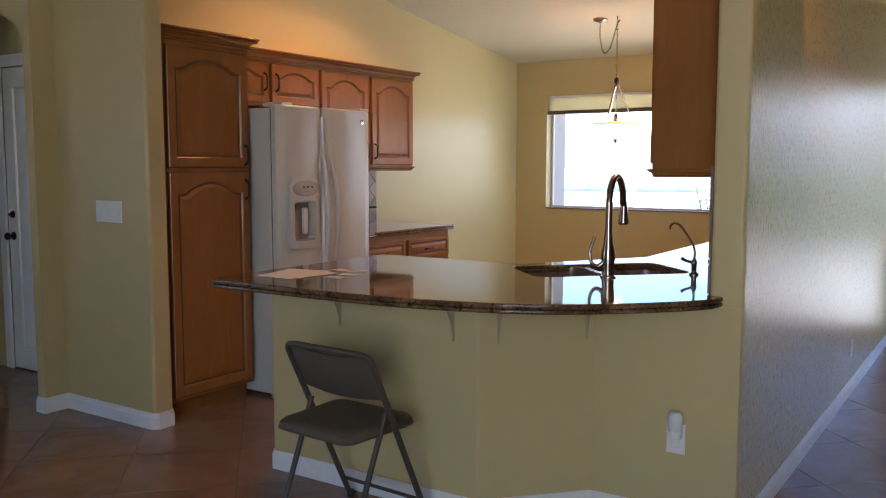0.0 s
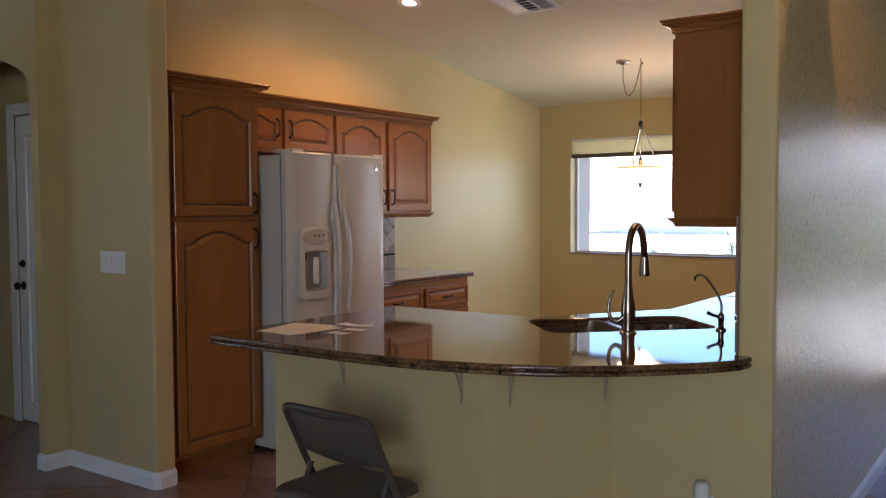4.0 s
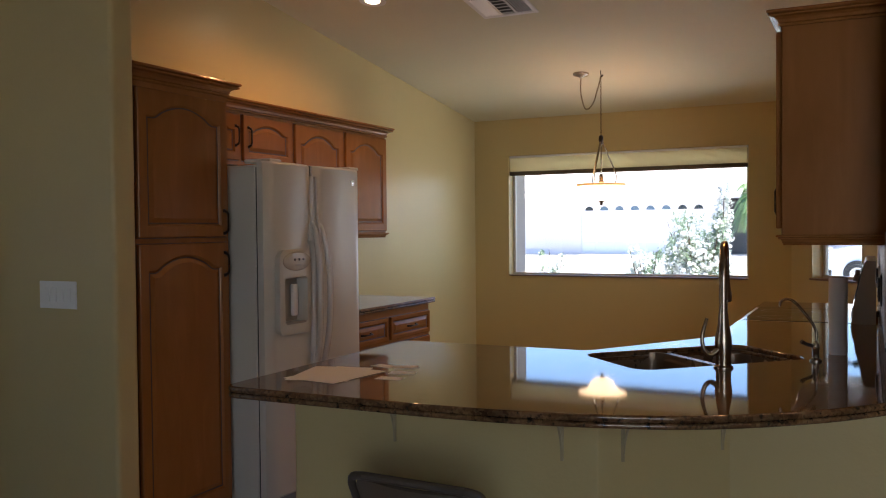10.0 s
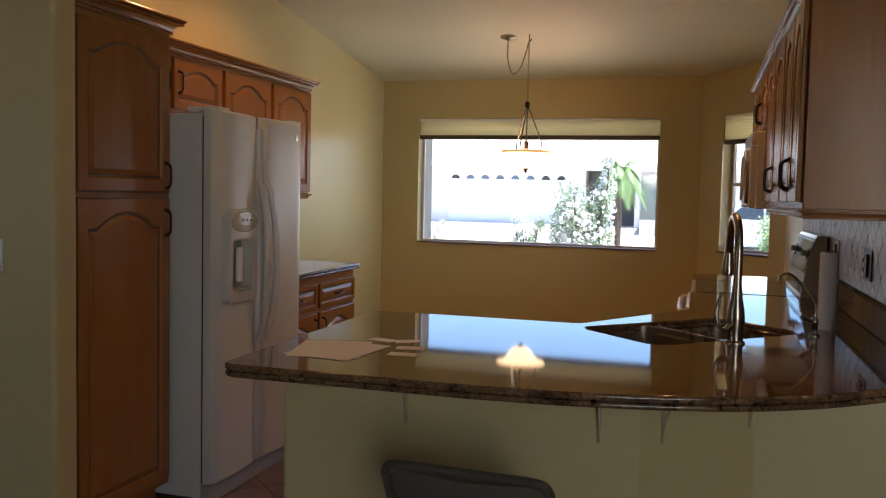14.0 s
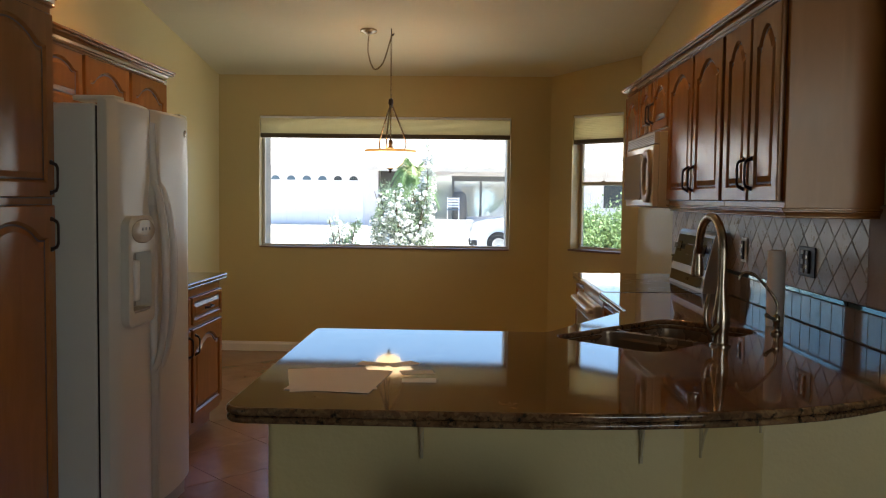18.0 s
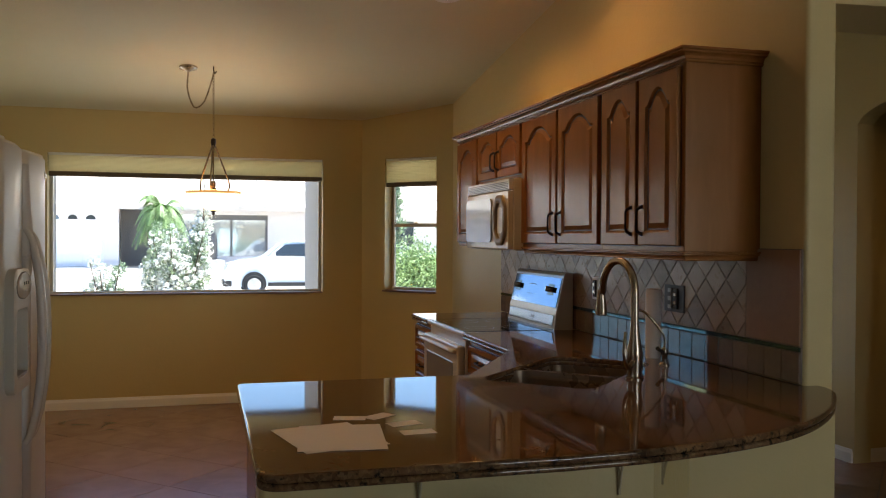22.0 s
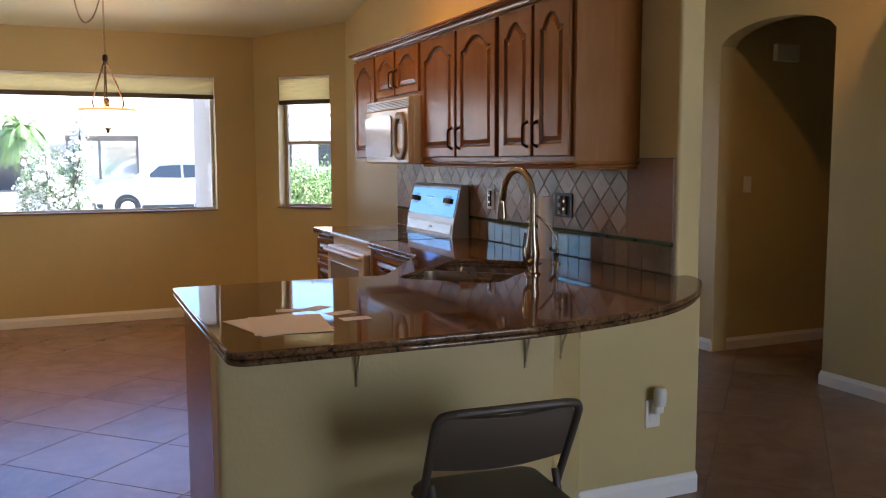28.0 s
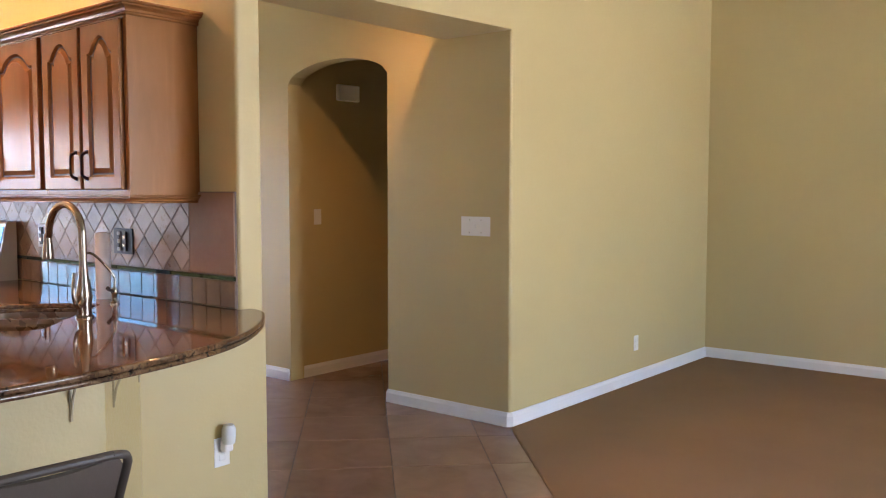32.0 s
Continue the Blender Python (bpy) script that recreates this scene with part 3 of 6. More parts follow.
def pull_bar(length=0.11, up=True):
    """A bowed cabinet pull with flared ends, standing off the face."""
    b = B()
    pts, rs = [], []
    for k in range(13):
        u = -1 + k / 6
        a, o = u * length / 2, -0.024 * (1 - u ** 8) - 0.003
        pts.append((0, o, a) if up else (a, o, 0))
        rs.append(0.0048 + 0.0028 * abs(u) ** 3)
    tube(b, pts, rs, 8)
    for s in (-1, 1):
        a = s * length / 2
        q = (0, -0.003, a) if up else (a, -0.003, 0)
        bx(b, q[0] - 0.009, -0.006, q[2] - 0.009, q[0] + 0.009, 0.001, q[2] + 0.009, 0.003)
    return b


def panel_front(w, h, rise, stile=0.058, rail=0.058):
    """A cabinet front with a frame and a raised panel; rise is the height of its cathedral arch."""
    b = B()
    t = 0.02
    n = 26
    o = arch_loop(stile, w - stile, rail, h - rail, rise, n)
    outer = [(0, 0), (w, 0)] + [(w - w * k / n, h) for k in range(n + 1)]
    e = 0.004
    outer2 = [(min(max(x, e), w - e), min(max(z, e), h - e)) for x, z in outer]

    def inset(d):
        cx, cz = w / 2, h / 2
        out = []
        for x, z in o:
            fx, fz = (w / 2 - stile - d) / (w / 2 - stile), (h / 2 - rail - d) / (h / 2 - rail)
            out.append((cx + (x - cx) * fx, cz + (z - cz) * fz))
        return out

    def ring(pts, y):
        return [(x, y, z) for x, z in pts]
    loops_bridge(b, [ring(outer, 0.0), ring(outer, -t + e), ring(outer2, -t), ring(inset(-0.004), -t), ring(inset(0.002), -t + 0.006), ring(inset(0.006), -t + 0.011),
                     ring(inset(0.012), -t + 0.011), ring(inset(0.034), -t + 0.002)], True, False, True)
    return b


def groove_line(w, h, rise, stile=0.058, rail=0.058):
    """The dark glaze left in the groove round a raised panel."""
    b = B()
    o = arch_loop(stile, w - stile, rail, h - rail, rise, 26)
    cx, cz = w / 2, h / 2

    def ins(d):
        fx, fz = (w / 2 - stile - d) / (w / 2 - stile), (h / 2 - rail - d) / (h / 2 - rail)
        return [(cx + (x - cx) * fx, -0.0095, cz + (z - cz) * fz) for x, z in o]
    loops_bridge(b, [ins(0.0045), ins(0.0135)], True)
    return b


FRONTS = {}


def cabinet(name, label, m, w, d, z0, z1, fronts, toe=0.0, group="", category="cabinet", crown=None):
    """A cabinet carcass with its fronts. fronts: (kind, x0, x1, z0, z1, handle x or None, handle z). It faces local -y."""
    root = thing(name, label, category, m, group)
    b = B()
    if toe:
        bx(b, 0.0, 0.07, z0, w, d, z0 + toe + 0.005)
    bx(b, 0, 0, z0 + toe, w, d, z1, 0.003, 1)
    part("body", b, WOOD, root)
    # dark sheet behind each front stands for the shade in its gap
    b = B()
    for kind, x0, x1, a, c, hx, hz in fronts:
        bx(b, x0 - 0.004, -0.0012, a - 0.004, x1 + 0.004, 0.001, c + 0.004)
    part("shadow_gap", b, GLAZE_SHADE, root, "dark sheet standing for gap shade round the fronts")
    for kind, x0, x1, a, c, hx, hz in fronts:
        rise = 0.068 if kind == "door" else (0.048 if kind == "low_door" else 0.0)
        stile = 0.058 if kind != "drawer" else 0.03
        if kind == "low_door":
            stile = 0.05
        key = (kind, round(x1 - x0, 3), round(c - a, 3))
        if key not in FRONTS:
            FRONTS[key] = (mesh("front", panel_front(x1 - x0, c - a, rise, stile, stile), WOOD), mesh("groove", groove_line(x1 - x0, c - a, rise, stile, stile), GLAZE_SHADE))
        f = new("drawer_front" if kind == "drawer" else "door", FRONTS[key][0])
        f.parent = root
        f.matrix_basis = pose(x0, -0.0013, a)
        g = new("groove", FRONTS[key][1])
        g.parent = f
        if hx is not None:
            key = "pull" if kind != "drawer" else "pull_flat"
            if key not in FRONTS:
                FRONTS[key] = mesh("handle", pull_bar(0.115, kind != "drawer"), BRONZE, True)
            h = new("handle", FRONTS[key])
            h.parent = f
            h.matrix_basis = pose(hx - x0, -0.02, hz - a)
            h["label"] = "dark oiled bronze pull"
    return root


def crown_run(name, pts, z, label, h=0.075, out=0.052):
    """A crown moulding along a line; the cabinet is on its left."""
    P = [Vector(p) for p in pts]
    bead = lambda cx, cz, r: [(cx + r * math.sin(a), cz - r * math.cos(a)) for a in [math.pi * k / 5 for k in range(6)]]
    cove = [(0.010 + (out - 0.022) * (1 - math.cos(u * math.pi / 2)), h * (0.24 + 0.34 * math.sin(u * math.pi / 2))) for u in (0.0, 0.35, 0.7, 1.0)]
    prof = [(-0.01, 0), (0.004, 0)] + bead(0.005, h * 0.12, h * 0.10) + cove + bead(out - 0.010, h * 0.67, h * 0.085) + [(out - 0.004, h * 0.77)] + bead(out - 0.004, h * 0.885, h * 0.105) + [(-0.01, h)]
    rings = []
    for i, p in enumerate(P):
        ns = []
        if i > 0:
            t = (p - P[i - 1]).normalized()
            ns.append(Vector((t.y, -t.x)))
        if i < len(P) - 1:
            t = (P[i + 1] - p).normalized()
            ns.append(Vector((t.y, -t.x)))
        n = sum(ns, Vector((0, 0))) / len(ns)
        n = n / max(n.length_squared, 0.2)
        rings.append([(p.x + n.x * o, p.y + n.y * o, z + k) for o, k in prof])
    b = B()
    loops_bridge(b, rings, True, True, True)
    return solo(name, b, WOODH, label, "moulding", smooth=False)


# west side: pantry, bridge cabinet, wall cabinet
PF = -3.934
pantry = cabinet("pantry_cabinet", "tall stained maple pantry cabinet with two arched doors beside the refrigerator", pose(PF, 3.262, 0, 0, 0, 90), 0.678, PF - LX - 0.002, 0.0, 2.205,
                 [("door", 0.045, 0.655, 1.475, 2.165, 0.622, 1.55), ("door", 0.045, 0.655, 0.13, 1.445, 0.622, 1.335)], toe=0.1)
crown_run("crown_moulding", [(PF, 3.257), (PF, 3.941), (LX + 0.01, 3.941)], 2.195, "stained maple crown on the pantry cabinet")
UF = -4.313
cabinet("bridge_cabinet", "stained maple cabinet with two low arched doors over the refrigerator", pose(UF, 3.945, 0, 0, 0, 90), 1.075, UF - LX - 0.002, 1.895, 2.218,
        [("low_door", 0.02, 0.535, 1.922, 2.198, 0.495, 2.065), ("low_door", 0.57, 1.055, 1.922, 2.198, 0.612, 2.065)])
cabinet("wall_cabinet", "stained maple wall cabinet with two arched doors over the counter", pose(UF, 5.022, 0, 0, 0, 90), 1.205, UF - LX - 0.002, 1.475, 2.218,
        [("door", 0.015, 0.578, 1.492, 2.198, 0.548, 1.60), ("door", 0.622, 1.19, 1.492, 2.198, 0.655, 1.60)])
crown_run("crown_moulding", [(UF, 3.965), (UF, 6.229), (LX + 0.01, 6.229)], 2.212, "stained maple crown over the west wall cabinets")
crown_run("light_rail", [(UF - 0.012, 5.03), (UF - 0.012, 6.222), (LX + 0.01, 6.222)], 1.44, "stained maple light rail under the wall cabinet", 0.036, 0.03)
LF = -3.97
cabinet("base_cabinet", "stained maple base cabinet with drawers over arched doors", pose(LF, 5.0, 0, 0, 0, 90), 1.275, LF - LX - 0.002, 0.0, TOP - 0.04,
        [("drawer", 0.02, 0.625, 0.722, 0.885, 0.32, 0.80), ("drawer", 0.665, 1.255, 0.722, 0.885, 0.96, 0.80),
         ("door", 0.02, 0.625, 0.135, 0.695, 0.585, 0.60), ("door", 0.665, 1.255, 0.135, 0.695, 0.705, 0.60)], toe=0.1)


def shrink(loop, d):
    """A plan outline moved inwards by d."""
    out = []
    n = len(loop)
    area = sum(loop[i][0] * loop[(i + 1) % n][1] - loop[(i + 1) % n][0] * loop[i][1] for i in range(n))
    for i in range(n):
        p, c, q = Vector(loop[i - 1]), Vector(loop[i]), Vector(loop[(i + 1) % n])
        a, e = (c - p).normalized(), (q - c).normalized()
        m_ = Vector((-a.y - e.y, a.x + e.x))
        m_ = m_.normalized() * d * (1 if area > 0 else -1)
        out.append((c.x + m_.x, c.y + m_.y))
    return out


def slab_mesh(outline, z1, thick, hole):
    b = B()
    loops = [outline] + ([hole] if hole else [])
    es = []
    for lp in loops:
        vs = [b.verts.new((x, y, z1)) for x, y in lp]
        es += [b.edges.new((vs[i], vs[(i + 1) % len(vs)])) for i in range(len(vs))]
    bmesh.ops.triangle_fill(b, edges=es, use_beauty=True)
    bmesh.ops.dissolve_limit(b, angle_limit=0.01, verts=b.verts, edges=b.edges)
    top = list(b.faces)
    r = bmesh.ops.extrude_face_region(b, geom=top)
    bmesh.ops.translate(b, verts=[v for v in r["geom"] if isinstance(v, bmesh.types.BMVert)], vec=(0, 0, -thick))
    return b


def slab(name, outline, z1, thick, label, hole=None):
    """A polished stone counter of two bonded layers with eased edges, with an optional cut-out."""
    ob = solo(name, slab_mesh(outline, z1, thick * 0.56, hole), GRANITE, label, "countertop", smooth=True)
    low = part("edge_layer", slab_mesh(shrink(outline, 0.0012), z1 - thick * 0.56 - 0.0002, thick * 0.44, hole), GRANITE, ob, "bonded lower granite layer", True)
    for o, w in ((ob, 0.010), (low, 0.008)):
        mod = o.modifiers.new("eased", "BEVEL")
        mod.width, mod.segments, mod.limit_method, mod.angle_limit = w, 3, "ANGLE", radians(50)
        mod.harden_normals = True
    return ob


slab("countertop", fillet([(LX + 0.003, 4.96), (-3.925, 4.96), (-3.925, 6.315), (LX + 0.003, 6.315)], [0, 0, 0.02, 0]), TOP, 0.038, "polished brown granite countertop on the drawer cabinet")
bm = B()
bx(bm, LX + 0.001, 4.96, TOP + 0.001, LX + 0.014, 6.225, 1.474)
splash_west = struct("backsplash_west", bm, GROUT2, "tiled backsplash under the west wall cabinet", "backsplash")

# bar and sink counter
front = [tuple(v) for v in smoothcurve([(-2.15, 2.683), (-1.95, 2.696), (-1.76, 2.724), (-1.58, 2.766), (-1.40, 2.830), (-1.22, 2.935), (-1.04, 3.085), (-0.92, 3.215)], 5)]
SC, SU, SV = Vector((-1.585, 3.985)), Vector((1, 1)).normalized(), Vector((-1, 1)).normalized()


def sp(u, v):
    q = SC + SU * u + SV * v
    return (q.x, q.y)


hole = fillet([sp(-0.385, -0.235), sp(0.385, -0.235), sp(0.385, 0.215), sp(-0.385, 0.215)], 0.07, 5)
outline = fillet([(-1.60, 5.455), (-1.60, 4.66), (-2.02, 3.975), (-2.915, 3.975), (-2.915, 2.683), (-2.15, 2.683)], [0, 0.04, 0.04, 0.03, 0.06, 0])
outline += front[1:] + [(-0.868, 3.280), (-0.836, 3.335), (-0.822, 3.385), (-0.822, PE - 0.003), (EX - 0.003, PE - 0.003), (EX - 0.003, 5.455)]
slab("bar_countertop", outline, TOP, 0.040, "polished brown speckled granite bar and sink countertop with a curved edge", hole)
slab("stove_side_countertop", fillet([(-1.60, 6.275), (-1.60, 6.74), (EX - 0.003, 6.74), (EX - 0.003, 6.275)][::-1], [0, 0, 0.03, 0]), TOP, 0.040, "polished brown granite countertop beyond the stove")

# east run
BF = -1.555
cabinet("base_cabinet", "stained maple drawer base cabinet beside the stove", pose(BF, 5.45, 0, 0, 0, -90), 0.68, EX - BF - 0.012, 0.0, TOP - 0.042,
        [("drawer", 0.03, 0.53, 0.755, 0.91, 0.28, 0.835), ("door", 0.03, 0.53, 0.13, 0.73, 0.48, 0.64)], toe=0.1)
cabinet("base_cabinet", "narrow stained maple drawer cabinet beyond the stove", pose(BF, 6.715, 0, 0, 0, -90), 0.435, EX - BF - 0.012, 0.0, TOP - 0.042,
        [("drawer", 0.02, 0.415, 0.755, 0.91, 0.22, 0.835), ("drawer", 0.02, 0.415, 0.545, 0.73, 0.22, 0.64), ("drawer", 0.02, 0.415, 0.335, 0.52, 0.22, 0.43), ("drawer", 0.02, 0.415, 0.13, 0.31, 0.22, 0.22)], toe=0.1)
# sink base set diagonally in the corner, and the bar's kitchen-side cabinet
bm = B()
prism(bm, [(-1.555, 4.74), (-1.985, 3.95), (-2.025, 3.87), (-2.025, 3.56), (-1.40, 3.56), (-0.895, 3.56), (-0.895, 4.76)], 0.1, TOP - 0.30)
sink_base = thing("sink_base_cabinet", "stained maple corner base cabinet under the sink", "cabinet")
part("body", bm, WOOD, sink_base)
bm = B()
prism(bm, [(-1.49, 4.74), (-1.86, 4.0), (-1.86, 3.56), (-0.92, 3.56), (-0.92, 4.74)], 0.0, 0.1)
part("toe_kick", bm, GLAZE_SHADE, sink_base)
cabinet("bar_cabinet", "stained maple cabinet under the bar with a plain end panel", pose(-2.03, 3.86, 0, 0, 0, 180), 0.852, 0.67, 0.0, TOP - 0.042,
        [("drawer", 0.02, 0.405, 0.755, 0.91, 0.21, 0.835), ("drawer", 0.43, 0.83, 0.755, 0.91, 0.63, 0.835), ("door", 0.02, 0.405, 0.13, 0.73, 0.365, 0.64), ("door", 0.43, 0.83, 0.13, 0.73, 0.47, 0.64)], toe=0.1)

# east wall cabinets
RF = -1.222


def upper(label, y0, y1, z0, fronts):
    """fronts in y, from the far end to the near end."""
    w = y1 - y0
    fr = [(k, y1 - b, y1 - a, za, zb, (y1 - h) if h is not None else None, hz) for k, a, b, za, zb, h, hz in fronts]
    return cabinet("wall_cabinet", label, pose(RF, y1, 0, 0, 0, -90), w, EX - RF - 0.002, z0, 2.218, fr, group="east wall cabinets")


upper("narrow stained maple wall cabinet beyond the microwave", 6.31, 6.80, 1.470, [("door", 6.33, 6.785, 1.495, 2.20, None, 0)])
upper("short stained maple wall cabinet over the microwave", 5.477, 6.308, 1.88, [("low_door", 5.925, 6.295, 1.906, 2.20, 5.955, 2.01), ("low_door", 5.495, 5.895, 1.906, 2.20, 5.865, 2.01)])
upper("stained maple wall cabinet with two tall arched doors", 4.422, 5.475, 1.470, [("door", 4.945, 5.455, 1.495, 2.20, 4.985, 1.60), ("door", 4.445, 4.92, 1.495, 2.20, 4.88, 1.60)])
upper("stained maple wall cabinet with a plain side panel over the sink", 3.705, 4.420, 1.470, [("door", 4.07, 4.40, 1.495, 2.20, 4.105, 1.60), ("door", 3.735, 4.045, 1.495, 2.20, 4.01, 1.60)])
crown_run("crown_moulding", [(EX - 0.003, 6.802), (RF, 6.802), (RF, 3.703), (EX - 0.003, 3.703)], 2.212, "stained maple crown over the east wall cabinets", 0.056, 0.045)
crown_run("light_rail", [(RF + 0.012, 5.465), (RF + 0.012, 3.712), (EX - 0.003, 3.712)], 1.436, "stained maple light rail under the east wall cabinets", 0.036, 0.03)

# ---- backsplash ----
bm = B()
bx(bm, EX - 0.008, 3.447, TOP + 0.001, EX - 0.001, 6.80, 1.486)
splash = struct("backsplash_east", bm, GROUT2, "diamond stone tile backsplash with a dark liner strip", "backsplash")


def clip_poly(poly, lo_x, hi_x, lo_z, hi_z):
    for axis, lim, sign in ((0, lo_x, 1), (0, hi_x, -1), (1, lo_z, 1), (1, hi_z, -1)):
        out = []
        for i, p in enumerate(poly):
            q = poly[(i + 1) % len(poly)]
            dp, dq = (p[axis] - lim) * sign, (q[axis] - lim) * sign
            if dp >= 0:
                out.append(p)
            if dp * dq < 0:
                s = dp / (dp - dq)
                out.append((p[0] + (q[0] - p[0]) * s, p[1] + (q[1] - p[1]) * s))
        poly = out
        if len(poly) < 3:
            return []
    return poly


def poly_tile(poly, t):
    cx, cz = sum(p[0] for p in poly) / len(poly), sum(p[1] for p in poly) / len(poly)
    b = B()
    e = 0.0022
    inner = []
    for x, z in poly:
        L = math.hypot(x - cx, z - cz) or 1
        inner.append((x - (x - cx) / L * e * 1.3, z - (z - cz) / L * e * 1.3))
    loops_bridge(b, [[(x, 0, z) for x, z in poly], [(x, -t + e, z) for x, z in poly], [(x, -t, z) for x, z in inner]], True, False, True)
    return b



# ---- appliances ----
# side-by-side refrigerator; local x along the wall, front faces local -y
FW, FH = 0.925, 1.862
fridge = thing("refrigerator", "white side-by-side refrigerator with a door dispenser beside the pantry", "refrigerator", pose(-3.768, 3.963, 0, 0, 0, 90))
bm = B()
bx(bm, 0.0, 0.010, 0.03, FW, 0.86, FH - 0.02, 0.006)
part("body", bm, FRIDGEM, fridge)


def door_slab(x0, x1, z0, z1, bow=0.03, t=0.055):
    """A door with a softly bowed front."""
    b = B()
    n = 12
    rings = []
    for z, ins in ((z0, 0.012), (z0 + 0.012, 0.0), (z1 - 0.012, 0.0), (z1, 0.012)):
        ring = []
        for k in range(n + 1):
            u = k / n
            x = x0 + (x1 - x0) * u
            edge = min(u, 1 - u) * (x1 - x0)
            r = 0.018
            dip = r - math.sqrt(max(0, r * r - max(0, r - edge) ** 2)) if edge < r else 0
            ring.append((x, -t - bow * math.sin(math.pi * u) ** 0.9 + dip + ins, z))
        ring += [(x1, 0, z), (x0, 0, z)]
        rings.append(ring)
    loops_bridge(b, rings, True, True, True)
    return b


SPLIT = 0.418
d1 = part("freezer_door", door_slab(0.004, SPLIT - 0.004, 0.10, FH, 0.022), FRIDGEM, fridge, "", True)
d2 = part("fridge_door", door_slab(SPLIT + 0.004, FW - 0.004, 0.10, FH, 0.026), FRIDGEM, fridge, "", True)
bm = B()
bx(bm, 0.01, -0.03, 0.0, FW - 0.01, 0.05, 0.09, 0.006)
part("grille", bm, APPL_GREY, fridge, "grey base grille")
for x in (0.05, FW - 0.11):
    bm = B()
    bx(bm, x, -0.05, FH - 0.005, x + 0.10, 0.12, FH + 0.016, 0.007)
    part("hinge_cover", bm, FRIDGEM, fridge)
for s, dd in ((-1, d1), (1, d2)):
    bm = B()
    xc = SPLIT + s * 0.035
    pts = smoothcurve([(xc + s * 0.006, -0.072, 0.72), (xc + s * 0.002, -0.100, 0.78), (xc + s * 0.010, -0.128, 0.95), (xc + s * 0.016, -0.136, 1.14), (xc + s * 0.012, -0.128, 1.33), (xc + s * 0.002, -0.100, 1.49), (xc - s * 0.006, -0.072, 1.545)], 5)
    tube(bm, pts, [0.012 + 0.006 * math.sin(math.pi * i / (len(pts) - 1)) for i in range(len(pts))], 10)
    part("handle", bm, APPL, dd, "curved white handle", True)
for s, dd in ((-1, d1), (1, d2)):
    k = 1.0 if s < 0 else 0.55
    rings = []
    for z, wd, y in ((0.115, 0.020, -0.070), (0.60, 0.020, -0.078), (0.69, 0.026, -0.080), (0.735, 0.036, -0.084), (0.78, 0.022, -0.078), (1.36, 0.020, -0.078), (1.41, 0.030, -0.084), (1.445, 0.024 + 0.030 * k, -0.090), (1.49, 0.024 + 0.022 * k, -0.090), (1.55, 0.024, -0.084), (1.62, 0.021, -0.078), (1.80, 0.019, -0.070)):
        a, c = SPLIT + s * 0.010, SPLIT + s * (0.010 + wd)
        q = [(a, -0.050), (a, y), (a + (c - a) * 0.45, y - 0.006), (c - s * 0.004, y + 0.002), (c, y + 0.012), (c, -0.050)]
        rings.append([(x, yy, z) for x, yy in q])
    bm = B()
    loops_bridge(bm, rings, True, True, True)
    part("edge_trim", bm, APPL, dd, "raised white trim flaring into the handle", True)
part("door_seal", bx(B(), 0.008, 0.001, 0.10, FW - 0.008, 0.0095, FH - 0.030), BLACK, fridge, "dark rubber door seal")
# grey strip stands for the shade in the gap between the doors
part("gasket", bx(B(), SPLIT - 0.007, -0.05, 0.10, SPLIT + 0.007, 0.0005, FH - 0.004), APPL_GREY, fridge, "grey strip standing for shade between the doors")
# dispenser, set into a pocket of the freezer door
pocket = part("pocket", bx(B(), 0.097, -0.20, 0.999, 0.307, -0.026, 1.262), FRIDGEM, fridge)
cut = d1.modifiers.new("cut", "BOOLEAN")
cut.object, cut.solver = pocket, "EXACT"
carved = bpy.data.meshes.new_from_object(d1.evaluated_get(bpy.context.evaluated_depsgraph_get()))
d1.modifiers.clear()
d1.data = carved
bpy.data.objects.remove(pocket)
bm = B()
o = fillet([(0.060, 0.955), (0.338, 0.955), (0.338, 1.402), (0.060, 1.402)], [0.035, 0.035, 0.055, 0.055], 6)
i1 = fillet([(0.102, 1.005), (0.302, 1.005), (0.302, 1.256), (0.102, 1.256)], [0.03, 0.03, 0.02, 0.02], 6)
loops_bridge(bm, [[(x, -0.060, z) for x, z in o], [(x, -0.096, z) for x, z in o], [(0.199 + (x - 0.199) * 0.96, -0.100, 1.18 + (z - 1.18) * 0.98) for x, z in o], [(x, -0.098, z) for x, z in i1], [(0.202 + (x - 0.202) * 0.94, -0.030, 1.13 + (z - 1.13) * 0.95) for x, z in i1]], True, False, True)
disp = part("dispenser", bm, FRIDGEM, d1, "white ice and water dispenser recess", True)
part("recess", bx(B(), 0.112, -0.034, 1.018, 0.292, -0.0315, 1.244, 0.0008), plain("dispenser_recess", (0.32, 0.295, 0.25), 0.35, var=0.05), disp, "grey dispenser recess")
part("chute", bx(B(), 0.112, -0.066, 1.200, 0.150, -0.036, 1.243, 0.008), BLACK, disp, "black ice chute")
bm = B()
ov = lambda k, y: [(0.205 + 0.122 * k * math.cos(a), y, 1.340 + 0.050 * k * math.sin(a)) for a in [j * math.pi / 14 for j in range(28)]]
loops_bridge(bm, [ov(1.0, -0.092), ov(1.0, -0.103), ov(0.93, -0.107), ov(0.4, -0.1085)], True, False, True)
part("control_panel", bm, plain("dispenser_panel", (0.50, 0.46, 0.39), 0.22, var=0.05), disp, "oval beige control panel", True)
for k in range(3):
    bm = B()
    bx(bm, 0.170 + k * 0.038, -0.1105, 1.343, 0.183 + k * 0.038, -0.107, 1.355, 0.001)
    part("button", bm, BLACK, disp)
